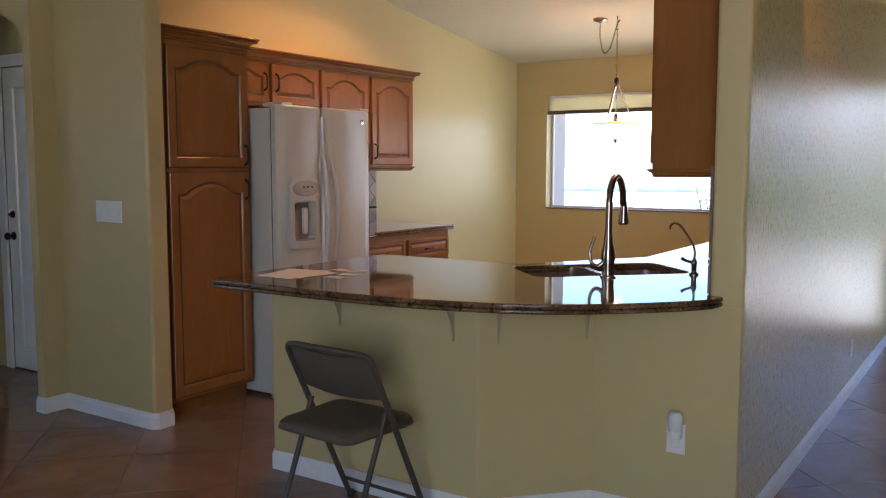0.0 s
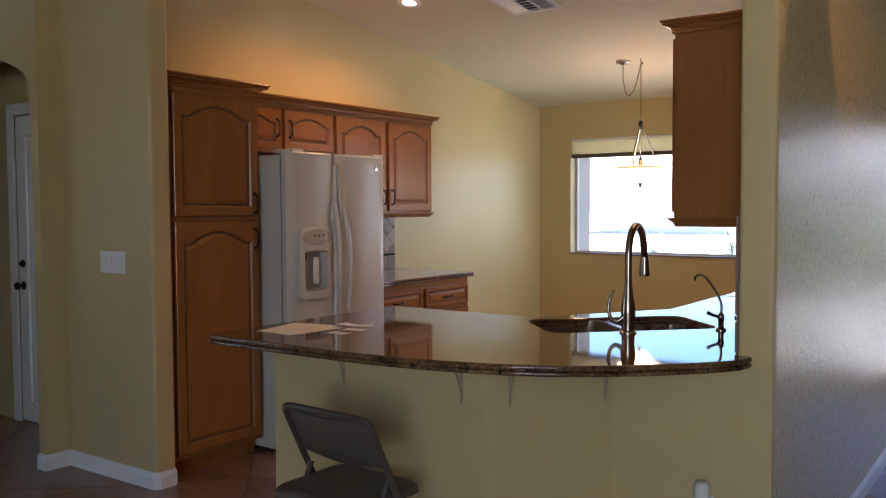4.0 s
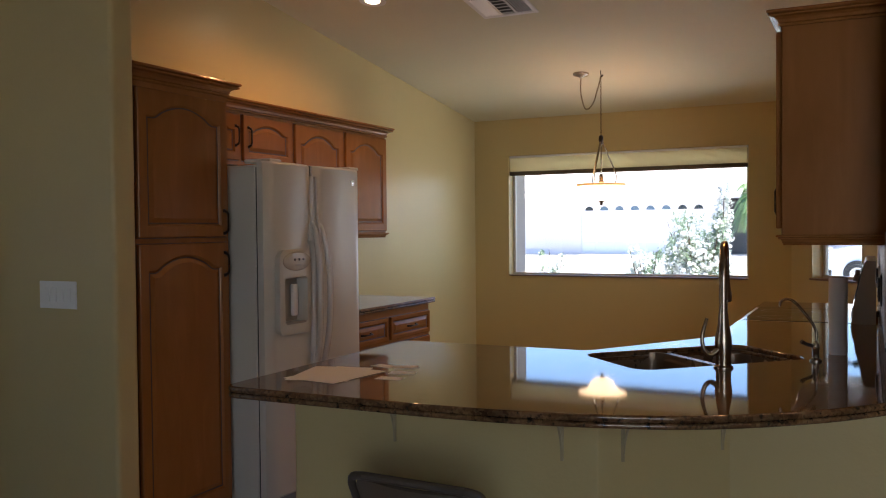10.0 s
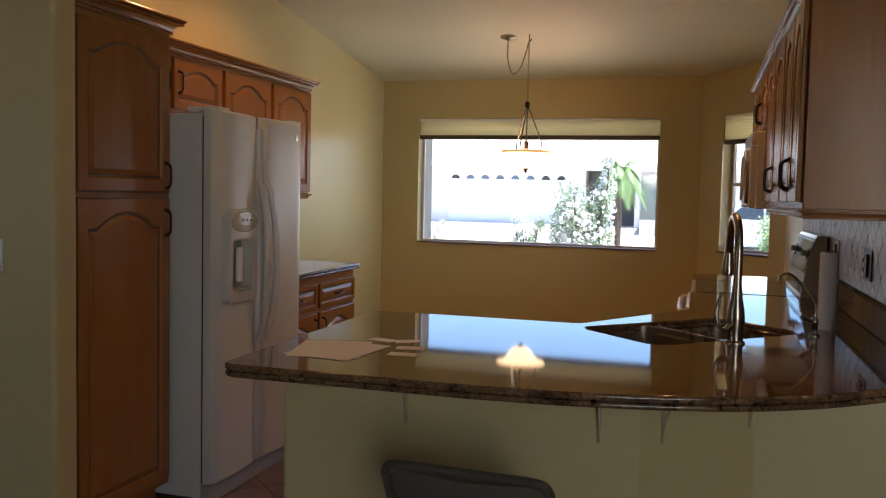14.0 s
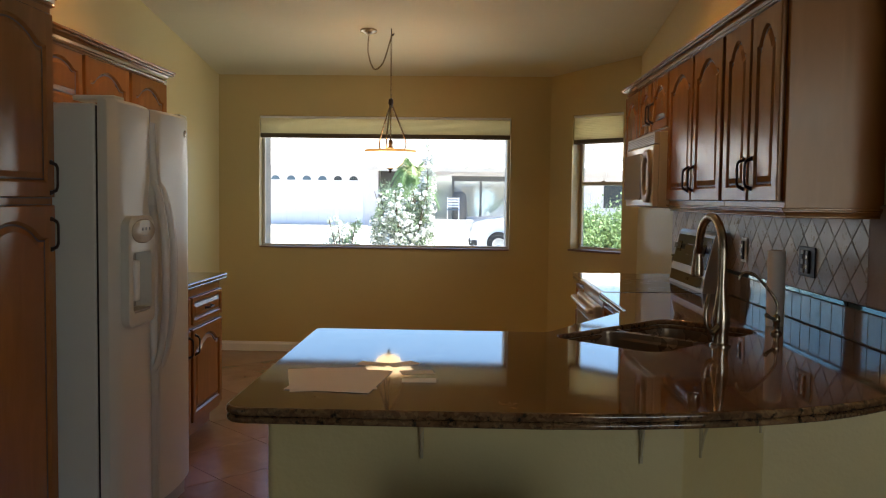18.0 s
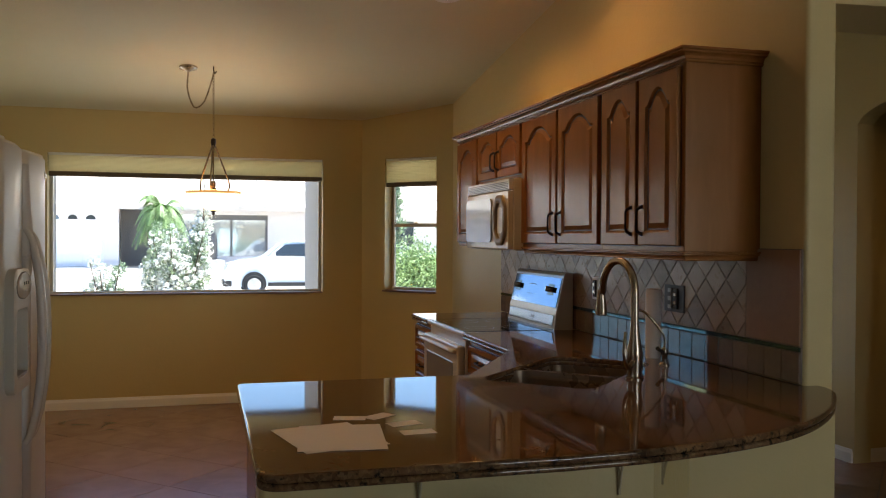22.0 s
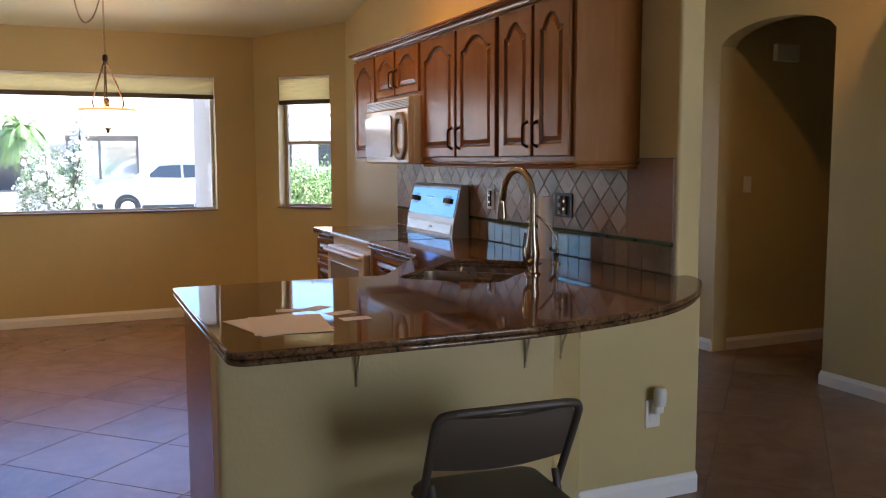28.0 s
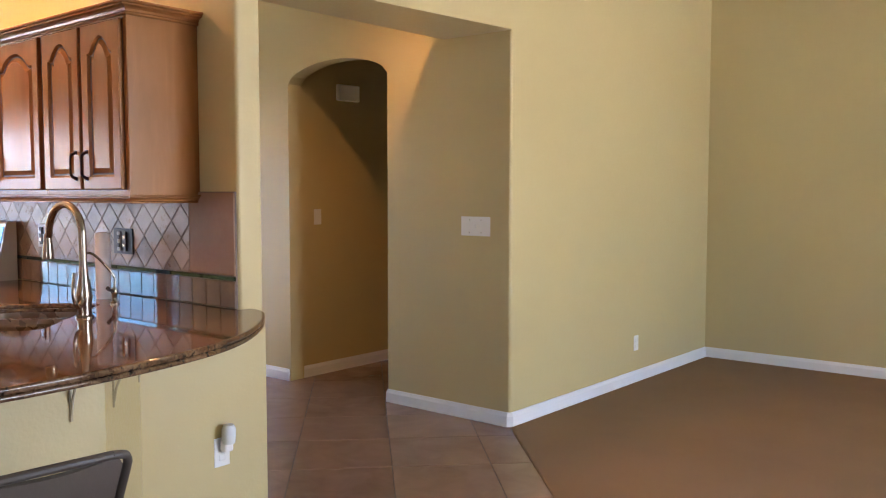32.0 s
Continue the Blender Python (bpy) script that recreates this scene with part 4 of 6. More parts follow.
part("label_bar", bx(B(), 0.185, -0.1100, 1.318, 0.232, -0.107, 1.323, 0.001), APPL_GREY, disp)
part("paddle", bx(B(), 0.222, -0.066, 1.045, 0.262, -0.040, 1.215, 0.008), WHITEP, disp, "white water paddle")
part("drip_tray", bx(B(), 0.110, -0.096, 1.006, 0.294, -0.036, 1.017, 0.002), APPL_GREY, disp)
bm = B()
lathe(bm, [(0.0, 0.0), (0.017, 0.0), (0.017, 0.004), (0.0, 0.005)], 20)
bmesh.ops.transform(bm, matrix=pose(0.80, -0.0745, 1.782, 90, 0, 0), verts=bm.verts)
part("badge", bm, STEEL, d2, "small round metal badge")

# stove
stove = thing("stove", "white freestanding electric stove with a black glass cooktop and raised backguard", "stove", pose(-1.575, 6.268, 0, 0, 0, -90) @ Matrix.Diagonal((1, 1.14, 1.04, 1)))
SW = 0.808
bm = B()
bx(bm, 0.003, 0.0, 0.06, SW - 0.003, 0.57, 0.915, 0.005)
part("body", bm, APPL, stove)
bm = B()
bx(bm, 0.012, 0.03, 0.0, SW - 0.012, 0.55, 0.06)
part("base", bm, BLACK, stove)
bm = B()
bx(bm, 0.0, -0.02, 0.916, SW, 0.50, 0.940, 0.006)
ct = part("cooktop", bm, APPL, stove)
bm = B()
bx(bm, 0.02, 0.0, 0.9395, SW - 0.02, 0.485, 0.9435, 0.0015)
part("cooktop_glass", bm, BLACKGLASS, ct, "smooth black ceramic glass")
for x, y, r in ((0.21, 0.13, 0.10), (0.60, 0.13, 0.08), (0.21, 0.36, 0.08), (0.60, 0.36, 0.10)):
    bm = B()
    a = [(x + r * math.cos(k * math.pi / 18), y + r * math.sin(k * math.pi / 18), 0.9441) for k in range(36)]
    c = [(x + (r - 0.003) * math.cos(k * math.pi / 18), y + (r - 0.003) * math.sin(k * math.pi / 18), 0.9441) for k in range(36)]
    loops_bridge(bm, [a, c])
    part("burner_ring", bm, APPL_GREY, ct)
od = part("oven_door", bx(B(), 0.012, -0.042, 0.27, SW - 0.012, 0.0, 0.865, 0.012), APPL, stove)
part("oven_window", bx(B(), 0.10, -0.0455, 0.36, SW - 0.10, -0.042, 0.765, 0.003), plain("oven_window_grey", (0.20, 0.20, 0.21), 0.08, var=0.05, bstr=0, rvar=0.03), od, "grey oven window")
bm = B()
tube(bm, smoothcurve([(0.05, -0.040, 0.832), (0.06, -0.068, 0.837), (SW / 2, -0.074, 0.840), (SW - 0.06, -0.068, 0.837), (SW - 0.05, -0.040, 0.832)], 6), 0.014, 10)
part("handle", bm, APPL, od, "white oven handle", True)
part("drawer", bx(B(), 0.012, -0.036, 0.075, SW - 0.012, 0.0, 0.255, 0.010), APPL, stove)
bm = B()
rings = [[(x, y, z) for y, z in ((0.585, 0.93), (0.585, 1.265), (0.545, 1.265), (0.535, 1.25), (0.495, 1.055), (0.490, 1.03), (0.480, 0.94))] for x in (0.004, SW - 0.004)]
loops_bridge(bm, rings, True, True, True)
bg = part("backguard", bm, APPL, stove)
GM = pose(0.0, 0.515, 1.152, 78.4, 0, 0)
bm = bx(B(), 0.02, -0.088, 0.0, SW - 0.02, 0.085, 0.004, 0.001)
bmesh.ops.transform(bm, matrix=GM, verts=bm.verts)
# blue metal colour stands for the sky mirrored in the pale panel
part("glass_panel", bm, plain("panel_glass", (0.10, 0.19, 0.36), 0.06, metal=1.0, var=0.02, bstr=0, rvar=0.02), bg, "pale glass control panel, blue sky reflection put into its colour")
GL = pose(0.0, 0.4855, 0.997, 83, 0, 0)
bm = bx(B(), 0.03, -0.036, 0.0, SW - 0.03, 0.026, 0.004, 0.001)
bmesh.ops.transform(bm, matrix=GL, verts=bm.verts)
part("lower_panel", bm, plain("panel_silver", (0.24, 0.28, 0.31), 0.07, metal=1.0, var=0.03, bstr=0, rvar=0.02), bg, "glossy pale lower panel")
TAUPE = plain("knob_taupe", (0.20, 0.165, 0.115), 0.35)
for k, xk in enumerate((0.105, SW - 0.145)):
    bm = bx(B(), xk - 0.042, -0.020, 0.004, xk + 0.042, 0.044, 0.006, 0.001)
    bmesh.ops.transform(bm, matrix=GM, verts=bm.verts)
    pad = part("knob_pad", bm, BLACKGLASS, bg, "black pad behind two knobs")
    for xo in (-0.019, 0.019):
        bm = B()
        lathe(bm, [(0.017, 0.006), (0.017, 0.010), (0.014, 0.013), (0.013, 0.024), (0.0, 0.026)], 18, (xk + xo, 0.013, 0.0))
        bx(bm, xk + xo - 0.0035, -0.003, 0.010, xk + xo + 0.0035, 0.029, 0.029, 0.0015)
        bmesh.ops.transform(bm, matrix=GM, verts=bm.verts)
        part("knob", bm, TAUPE, pad, "taupe control knob", True)
for x0, y0, x1, y1 in ((0.30, 0.030, 0.42, 0.034), (0.30, -0.030, 0.36, -0.027), (0.40, -0.030, 0.43, -0.027)):
    bm = bx(B(), x0, y0, 0.0042, x1, y1, 0.0052)
    bmesh.ops.transform(bm, matrix=GM, verts=bm.verts)
    part("print_bar", bm, APPL_GREY, bg)
bm = bx(B(), SW / 2 + 0.02, -0.012, 0.004, SW / 2 + 0.075, 0.004, 0.0055, 0.0005)
bmesh.ops.transform(bm, matrix=GL, verts=bm.verts)
part("badge", bm, BLACKGLASS, bg, "small dark badge")

# microwave
micro = thing("microwave", "white over-the-range microwave with a vent grille and grey window", "microwave", pose(-1.300, 6.306, 1.452, 0, 0, -90))
MW, MH = 0.826, 0.425
part("body", bx(B(), 0, 0.02, 0, MW, 0.40, MH, 0.006), APPL, micro)
bm = B()
n = 10
rings = []
for z in (0.006, 0.012, 0.345, 0.351):
    ins = 0.004 if z in (0.006, 0.351) else 0
    rings.append([(0.006 + (0.61) * k / n, -0.012 - 0.014 * math.sin(math.pi * k / n) + ins, z) for k in range(n + 1)] + [(0.616, 0.02, z), (0.006, 0.02, z)])
loops_bridge(bm, rings, True, True, True)
md = part("door", bm, APPL, micro)
bm = B()
lo = fillet([(0.035, 0.045), (0.545, 0.045), (0.545, 0.315), (0.035, 0.315)], 0.03, 5)
loops_bridge(bm, [[(x, -0.020, z) for x, z in lo], [(x, -0.0285, z) for x, z in lo]], True, False, True)
part("window", bm, SMOKE, md, "grey smoked microwave window")
part("control_panel", bx(B(), 0.62, -0.014, 0.006, MW - 0.004, 0.02, 0.351, 0.006), APPL, micro)
bm = B()
def octo(wx, hz, cx=0.695, cz=0.178):
    return fillet([(cx - wx, cz - hz * 0.55), (cx - wx * 0.45, cz - hz), (cx + wx * 0.45, cz - hz), (cx + wx, cz - hz * 0.55), (cx + wx, cz + hz * 0.55), (cx + wx * 0.45, cz + hz), (cx - wx * 0.45, cz + hz), (cx - wx, cz + hz * 0.55)], 0.03, 4)


a, a2, c2, c = octo(0.104, 0.150), octo(0.098, 0.143), octo(0.078, 0.112), octo(0.072, 0.105)
loops_bridge(bm, [[(x, -0.012, z) for x, z in a], [(x, -0.028, z) for x, z in a], [(x, -0.034, z) for x, z in a2], [(x, -0.034, z) for x, z in c2], [(x, -0.028, z) for x, z in c], [(x, -0.012, z) for x, z in c]])
part("handle", bm, plain("handle_taupe", (0.25, 0.205, 0.15), 0.35, var=0.05), md, "taupe octagonal ring handle", True)
part("keypad", bx(B(), 0.641, -0.0165, 0.10, 0.749, -0.0135, 0.256, 0.001), WHITEP, micro, "glossy white keypad")
grille = part("vent_grille", bx(B(), 0.004, -0.008, 0.356, MW - 0.004, 0.02, MH - 0.004, 0.004), APPL, micro)
for k in range(5):
    part("slot", bx(B(), 0.02, -0.0092, 0.3615 + k * 0.0098, MW - 0.02, -0.004, 0.3668 + k * 0.0098), BLACK, grille)

# ---- sink and taps ----
sink = thing("kitchen_sink", "bronze-toned double-bowl steel sink set under the granite", "sink", Matrix.Translation((SC.x, SC.y, 0)) @ pose(0, 0, 0, 0, 0, 45))


def bowl(u0, u1, v0, v1, depth):
    b = B()
    zt = TOP - 0.012

    def ring(ins, z, r):
        return [(x, y, z) for x, y in fillet([(u0 + ins, v0 + ins), (u1 - ins, v0 + ins), (u1 - ins, v1 - ins), (u0 + ins, v1 - ins)], r, 5)]
    loops_bridge(b, [ring(-0.012, zt, 0.075), ring(0.0, zt, 0.07), ring(0.012, zt - depth + 0.03, 0.06), ring(0.045, zt - depth, 0.05)], True, False, True)
    for f in b.faces:
        f.normal_flip()
    return b


part("bowl", bowl(-0.39, -0.02, -0.24, 0.22, 0.20), SINKM, sink, "", True)
part("bowl", bowl(0.01, 0.39, -0.24, 0.22, 0.17), SINKM, sink, "", True)
part("divider", bx(B(), -0.026, -0.235, TOP - 0.15, 0.016, 0.215, TOP - 0.030, 0.012), SINKM, sink)
for u, d in ((-0.19, 0.20), (0.19, 0.17)):
    bm = B()
    lathe(bm, [(0.0, 0.002), (0.028, 0.002), (0.045, 0.006), (0.045, 0.0)], 20, (u, 0.0, TOP - 0.012 - d))
    part("drain", bm, STEEL, sink)

faucet = thing("kitchen_faucet", "brushed nickel gooseneck pull-down faucet behind the sink", "faucet", pose(-1.425, 3.722, TOP))
bm = B()
lathe(bm, [(0.036, 0.0), (0.036, 0.006), (0.028, 0.012), (0.027, 0.05), (0.032, 0.085), (0.029, 0.12), (0.021, 0.16), (0.0165, 0.21)], 20)
part("body", bm, NICKEL, faucet, "", True)
bm = B()
FD = Vector((-0.028, 0.255, 0)).normalized()
arc = [(0, 0, 0.19), (0, 0, 0.33)]
for k in range(1, 15):
    a = math.pi * k / 14
    q = FD * (0.115 - 0.115 * math.cos(a))
    arc.append((q.x, q.y, 0.33 + 0.125 * math.sin(a)))
q = FD * 0.24
arc.append((q.x, q.y, 0.315))
tube(bm, arc, 0.0155, 12)
part("spout", bm, NICKEL, faucet, "", True)
bm = B()
lathe(bm, [(0.0155, 0.005), (0.0165, -0.02), (0.0225, -0.065), (0.0245, -0.085), (0.0235, -0.098), (0.018, -0.102), (0.0, -0.102)], 18, (q.x, q.y, 0.327))
part("spray_head", bm, NICKEL, faucet, "", True)
bm = B()
tube(bm, smoothcurve([(-0.022, 0.0, 0.070), (-0.050, 0.010, 0.050), (-0.074, 0.018, 0.070), (-0.080, 0.022, 0.120), (-0.058, 0.022, 0.185)], 6), [0.011 - 0.0002 * k for k in range(25)], 10)
part("lever", bm, NICKEL, faucet, "curled lever handle", True, m=pose(0, 0, 0, 0, 0, 50))

tap = thing("filter_tap", "slim brushed nickel drinking water tap beside the sink", "tap", pose(-1.125, 4.020, TOP))
bm = B()
lathe(bm, [(0.022, 0), (0.022, 0.006), (0.012, 0.014), (0.012, 0.045), (0.015, 0.05), (0.013, 0.068), (0.006, 0.078)], 16)
part("body", bm, NICKEL, tap, "", True)
bm = B()
tube(bm, smoothcurve([(0, 0, 0.07), (0, 0.0, 0.12), (-0.03, 0.01, 0.17), (-0.075, 0.025, 0.222), (-0.105, 0.035, 0.235), (-0.128, 0.043, 0.225), (-0.134, 0.045, 0.205)], 6), 0.0055, 10)
part("spout", bm, NICKEL, tap, "", True)
bm = B()
tube(bm, [(0, 0, 0.055), (-0.035, -0.02, 0.068), (-0.05, -0.03, 0.078)], [0.007, 0.007, 0.009], 10)
part("lever", bm, BLACK, tap)

# slim paper towel roll beside the water tap
towel = thing("paper_towel_roll", "slim white paper towel roll standing on the granite beside the tap", "paper towel", pose(-1.054, 4.245, TOP + 0.0005))
bm = B()
lathe(bm, [(0.021, 0.0), (0.034, 0.0), (0.0355, 0.006), (0.0348, 0.10), (0.0356, 0.20), (0.0350, 0.306), (0.033, 0.312), (0.021, 0.312)], 24)
part("roll", bm, PAPER, towel, "", True)
bm = B()
lathe(bm, [(0.019, 0.002), (0.0212, 0.002), (0.0212, 0.3145), (0.019, 0.3145)], 20)
part("core", bm, plain("cardboard", (0.36, 0.26, 0.16), 0.8), towel, "brown cardboard core", True)
bm = B()
loops_bridge(bm, [[(0.0352 * math.cos(a) + d, 0.0352 * math.sin(a) + d, z) for z in (0.002, 0.308)] for a, d in ((0.2, 0.0006), (0.0, 0.0012), (-0.25, 0.003))], False)
part("loose_sheet", bm, PAPER, towel)

# papers on the bar
sheet = solo("paper_sheet", bx(B(), -0.115, -0.149, 0, 0.115, 0.149, 0.0009), PAPER, "white letter sheet lying on the granite bar", "paper", pose(-2.705, 3.035, TOP + 0.0005, 0, 0, 13), "papers on the bar")
copy_thing(sheet, pose(-2.672, 3.020, TOP + 0.0016, 0, 0, -7))
card = solo("business_card", bx(B(), -0.048, -0.027, 0, 0.048, 0.027, 0.0006), PAPER, "small white card lying on the granite bar", "card", pose(-2.455, 3.035, TOP + 0.0005, 0, 0, 3), "cards on the bar")
copy_thing(card, pose(-2.468, 3.150, TOP + 0.0005, 0, 0, 14))
copy_thing(card, pose(-2.610, 3.262, TOP + 0.0005, 0, 0, -14))
copy_thing(card, pose(-2.520, 3.270, TOP + 0.0005, 0, 0, 35))

# ---- counter brackets ----


def bracket(m):
    b = B()
    loops_bridge(b, [[(x, 0, z) for x, z in ((-0.007, 0), (0.007, 0), (0.005, -0.185), (-0.005, -0.185))], [(x, -0.006, z) for x, z in ((-0.006, 0), (0.006, 0), (0.004, -0.185), (-0.004, -0.185))]], True, True, True)
    bx(b, -0.012, -0.24, -0.006, 0.012, 0.0, 0.0, 0.002)
    tube(b, smoothcurve([(0, -0.004, -0.165), (0, -0.016, -0.11), (0, -0.05, -0.05), (0, -0.11, -0.018), (0, -0.17, -0.008)], 5), 0.0045, 6)
    return solo("counter_bracket", b, plain("bracket_tan", (0.40, 0.33, 0.20), 0.4, var=0.1), "cream painted steel bracket under the granite bar", "bracket", m, "bar brackets")


br = bracket(pose(-2.447, 3.054, TOP - 0.041))
copy_thing(br, pose(-1.829, 3.054, TOP - 0.041))
copy_thing(br, pose(-1.648, 3.120, TOP - 0.041, 0, 0, 46.8))
copy_thing(br, pose(-1.383, 3.404, TOP - 0.041, 0, 0, 46.8))

# ---- folding chair ----
chair = thing("folding_chair", "dark brown metal folding chair with padded vinyl seat and back", "chair", pose(-2.127, 2.628, 0, 0, 0, -3.3) @ Matrix.Scale(1.03, 4))
for s in (-1, 1):
    bm = B()
    tube(bm, [(s * 0.214, 0.322, 0.012), (s * 0.218, 0.15, 0.365), (s * 0.222, -0.005, 0.685)] + [tuple(v) for v in smoothcurve([(s * 0.221, -0.02, 0.715), (s * 0.208, -0.030, 0.737), (s * 0.17, -0.034, 0.744)], 4)], 0.0125, 10)
    part("front_leg", bm, CHAIRMETAL, chair, "", True)
    bm = B()
    tube(bm, [(s * 0.196, -0.118, 0.012), (s * 0.196, 0.0, 0.30), (s * 0.200, 0.085, 0.505)], 0.0115, 10)
    part("rear_leg", bm, CHAIRMETAL, chair, "", True)
    for q in ((s * 0.214, 0.325), (s * 0.196, -0.12)):
        bm = B()
        lathe(bm, [(0.015, 0.0), (0.017, 0.012), (0.015, 0.03)], 10, (q[0], q[1], 0.0))
        part("foot_cap", bm, BLACK, chair)
bm = B()
tube(bm, [(-0.17, -0.034, 0.744), (0.17, -0.034, 0.744)], 0.0125, 10)
part("top_rail", bm, CHAIRMETAL, chair)
for y, z, h in ((0.28, 0.10, 0.213), (-0.08, 0.105, 0.193)):
    bm = B()
    tube(bm, [(-h, y, z), (h, y, z)], 0.008, 8)
    part("crossbar", bm, CHAIRMETAL, chair)


def cushion(w0, w1, d0, d1, z0, z1, rnd):
    b = B()

    def ring(ins, z):
        return [(x, y, z) for x, y in fillet([(-w0 + ins, d0 + ins), (w0 - ins, d0 + ins), (w1 - ins, d1 - ins), (-w1 + ins, d1 - ins)], rnd, 5)]
    loops_bridge(b, [ring(0.012, z0), ring(0.0, z0 + 0.01), ring(0.0, z1 - 0.016), ring(0.010, z1 - 0.004), ring(0.04, z1)], True, True, True)
    return b


st = part("seat", cushion(0.195, 0.212, -0.125, 0.265, 0.415, 0.462, 0.05), VINYL, chair, "", True)
part("piping", tube(B(), [Vector((x, y, 0.428)) for x, y in fillet([(-0.196, -0.126), (0.196, -0.126), (0.213, 0.266), (-0.213, 0.266)], 0.05, 5)] + [Vector((-0.196, -0.075, 0.428))], 0.004, 6), VINYL, st)
bm = B()
n = 12
rings = []
for z, ins in ((0.545, 0.012), (0.555, 0.0), (0.72, 0.0), (0.742, 0.012)):
    fr_ = [(-0.207 + ins + (0.414 - 2 * ins) * k / n, -0.028 + ins * 0.5 - 0.022 * math.sin(math.pi * k / n), z) for k in range(n + 1)]
    bk = [(x, y + 0.026 - ins, zz) for x, y, zz in reversed(fr_)]
    rings.append(fr_ + bk)
loops_bridge(bm, rings, True, True, True)
bmesh.ops.transform(bm, matrix=Matrix.Translation((0, 0.022, 0.645)) @ Matrix.Rotation(radians(26), 4, "X") @ Matrix.Translation((0, 0.02, -0.645)), verts=bm.verts)
part("backrest", bm, VINYL, chair, "dark padded vinyl back", True)

# ---- wall plates ----


def plate(name, label, m, w, h, toggles, mat_=None, category="switch"):
    root = thing(name, label, category, m)
    part("plate", bx(B(), -w / 2, -0.006, -h / 2, w / 2, 0.0, h / 2, 0.003), mat_ or WHITEP, root)
    for k in range(toggles):
        x = (k - (toggles - 1) / 2) * 0.046
        part("rocker", bx(B(), x - 0.0165, -0.0095, -0.033, x + 0.0165, -0.005, 0.033, 0.002), mat_ or WHITEP, root)
    return root


plate("light_switch", "white four-gang rocker switch plate on the tan wall", pose(-4.225, 3.1245, 1.223), 0.236, 0.124, 4)
sw1 = plate("light_switch", "wide white blank plate with one toggle beside the arched passage", pose(1.2395, 3.783, 1.263, 0, 0, -90), 0.233, 0.124, 0)
part("toggle", bx(B(), -0.006, -0.018, -0.012, 0.006, -0.005, 0.012, 0.002), WHITEP, sw1)
for x in (-0.046, 0.046):
    for z in (-0.04, 0.04):
        part("screw", bx(B(), x - 0.003, -0.0075, z - 0.003, x + 0.003, -0.005, z + 0.003, 0.001), STEEL, sw1)
plate("light_switch", "white single switch inside the passage", pose(1.548, 5.6295, 1.283), 0.076, 0.124, 1)
out = plate("wall_outlet", "white outlet plate on the cream half wall", pose(-0.993, 3.4255, 0.386), 0.077, 0.124, 0, category="outlet")
for z in (-0.022,):
    part("socket", bx(B(), -0.017, -0.008, z - 0.013, 0.017, -0.004, z + 0.013, 0.004), WHITEP, out)
night = thing("night_light", "small white plug-in night light with a clear cover", "night light", pose(-0.985, 3.4185, 0.411))
part("body", bx(B(), -0.022, -0.04, -0.02, 0.022, 0.0, 0.028, 0.008), WHITEP, night)
bm = B()
lathe(bm, [(0.026, 0.0), (0.03, 0.03), (0.03, 0.062), (0.022, 0.078), (0.0, 0.083)], 18, (0, -0.035, 0.018))
part("cover", bm, plain("frosted_cover", (0.70, 0.72, 0.70), 0.2, var=0.05, bstr=0), night, "frosted round cover", True)
out2 = plate("wall_outlet", "white outlet plate low on the living room wall", pose(2.93, 3.5095, 0.308), 0.072, 0.118, 0, category="outlet")
for z in (-0.022, 0.022):
    part("socket", bx(B(), -0.017, -0.008, z - 0.013, 0.017, -0.004, z + 0.013, 0.004), WHITEP, out2)
out3 = plate("wall_outlet", "white outlet plate low on the hall wall", pose(HX + 0.0005, 6.16, 0.30, 0, 0, 90), 0.072, 0.118, 0, category="outlet")
for z in (-0.022, 0.022):
    part("socket", bx(B(), -0.017, -0.008, z - 0.013, 0.017, -0.004, z + 0.013, 0.004), WHITEP, out3)
for y, w, k in ((4.328, 0.165, 2), (5.17, 0.082, 1)):
    o_ = plate("outlet_box", "uncovered black outlet box with loose devices in the tiled backsplash", pose(EX - 0.0165, y, 1.243, 0, 0, -90), w + 0.01, 0.126, 0, BLACK if k == 2 else WHITEP, "outlet")
    for i in range(k):
        x = (i - (k - 1) / 2) * 0.05
        part("device", bx(B(), x - 0.016, -0.016, -0.048, x + 0.016, -0.006, 0.048, 0.003), (BLACK if k == 1 else APPL_GREY) if i == 0 else BLACK, o_)
        for z in (-0.02, 0.02):
            part("screw", bx(B(), x - 0.012, -0.019, z - 0.01, x + 0.012, -0.015, z + 0.01, 0.003), STEEL if k == 1 or i else BLACK, o_)
chime = thing("door_chime", "white door chime box high on the passage wall", "chime", pose(1.878, 5.6295, 2.294))
part("cover", bx(B(), -0.115, -0.045, -0.065, 0.115, 0.0, 0.065, 0.006), WHITEP, chime)

# ---- ceiling fixtures ----
SLOPE = math.degrees(math.atan(0.130))


def can_light(x, y):
    root = thing("recessed_light", "white recessed ceiling can light, switched on", "light", pose(x, y, roof_z(y) - 0.001, -SLOPE, 0, 0), "recessed lights")
    b = B()
    a = lambda r, z: [(r * math.cos(k * math.pi / 16), r * math.sin(k * math.pi / 16), z) for k in range(32)]
    loops_bridge(b, [a(0.094, 0.0), a(0.092, -0.006), a(0.070, -0.007), a(0.050, -0.002)])
    part("trim_ring", b, WHITEP, root, "", True)
    b = B()
    lathe(b, [(0.0, -0.0035), (0.050, -0.003), (0.050, -0.001)], 24)
    part("lens", b, CAN, root, "glowing warm lens")
    lamp("can_lamp", "SPOT", 5.2, (1.0, 0.50, 0.16), look((x, y, roof_z(y) - 0.03), (x, y, 0)), spot=radians(150), radius=0.05)


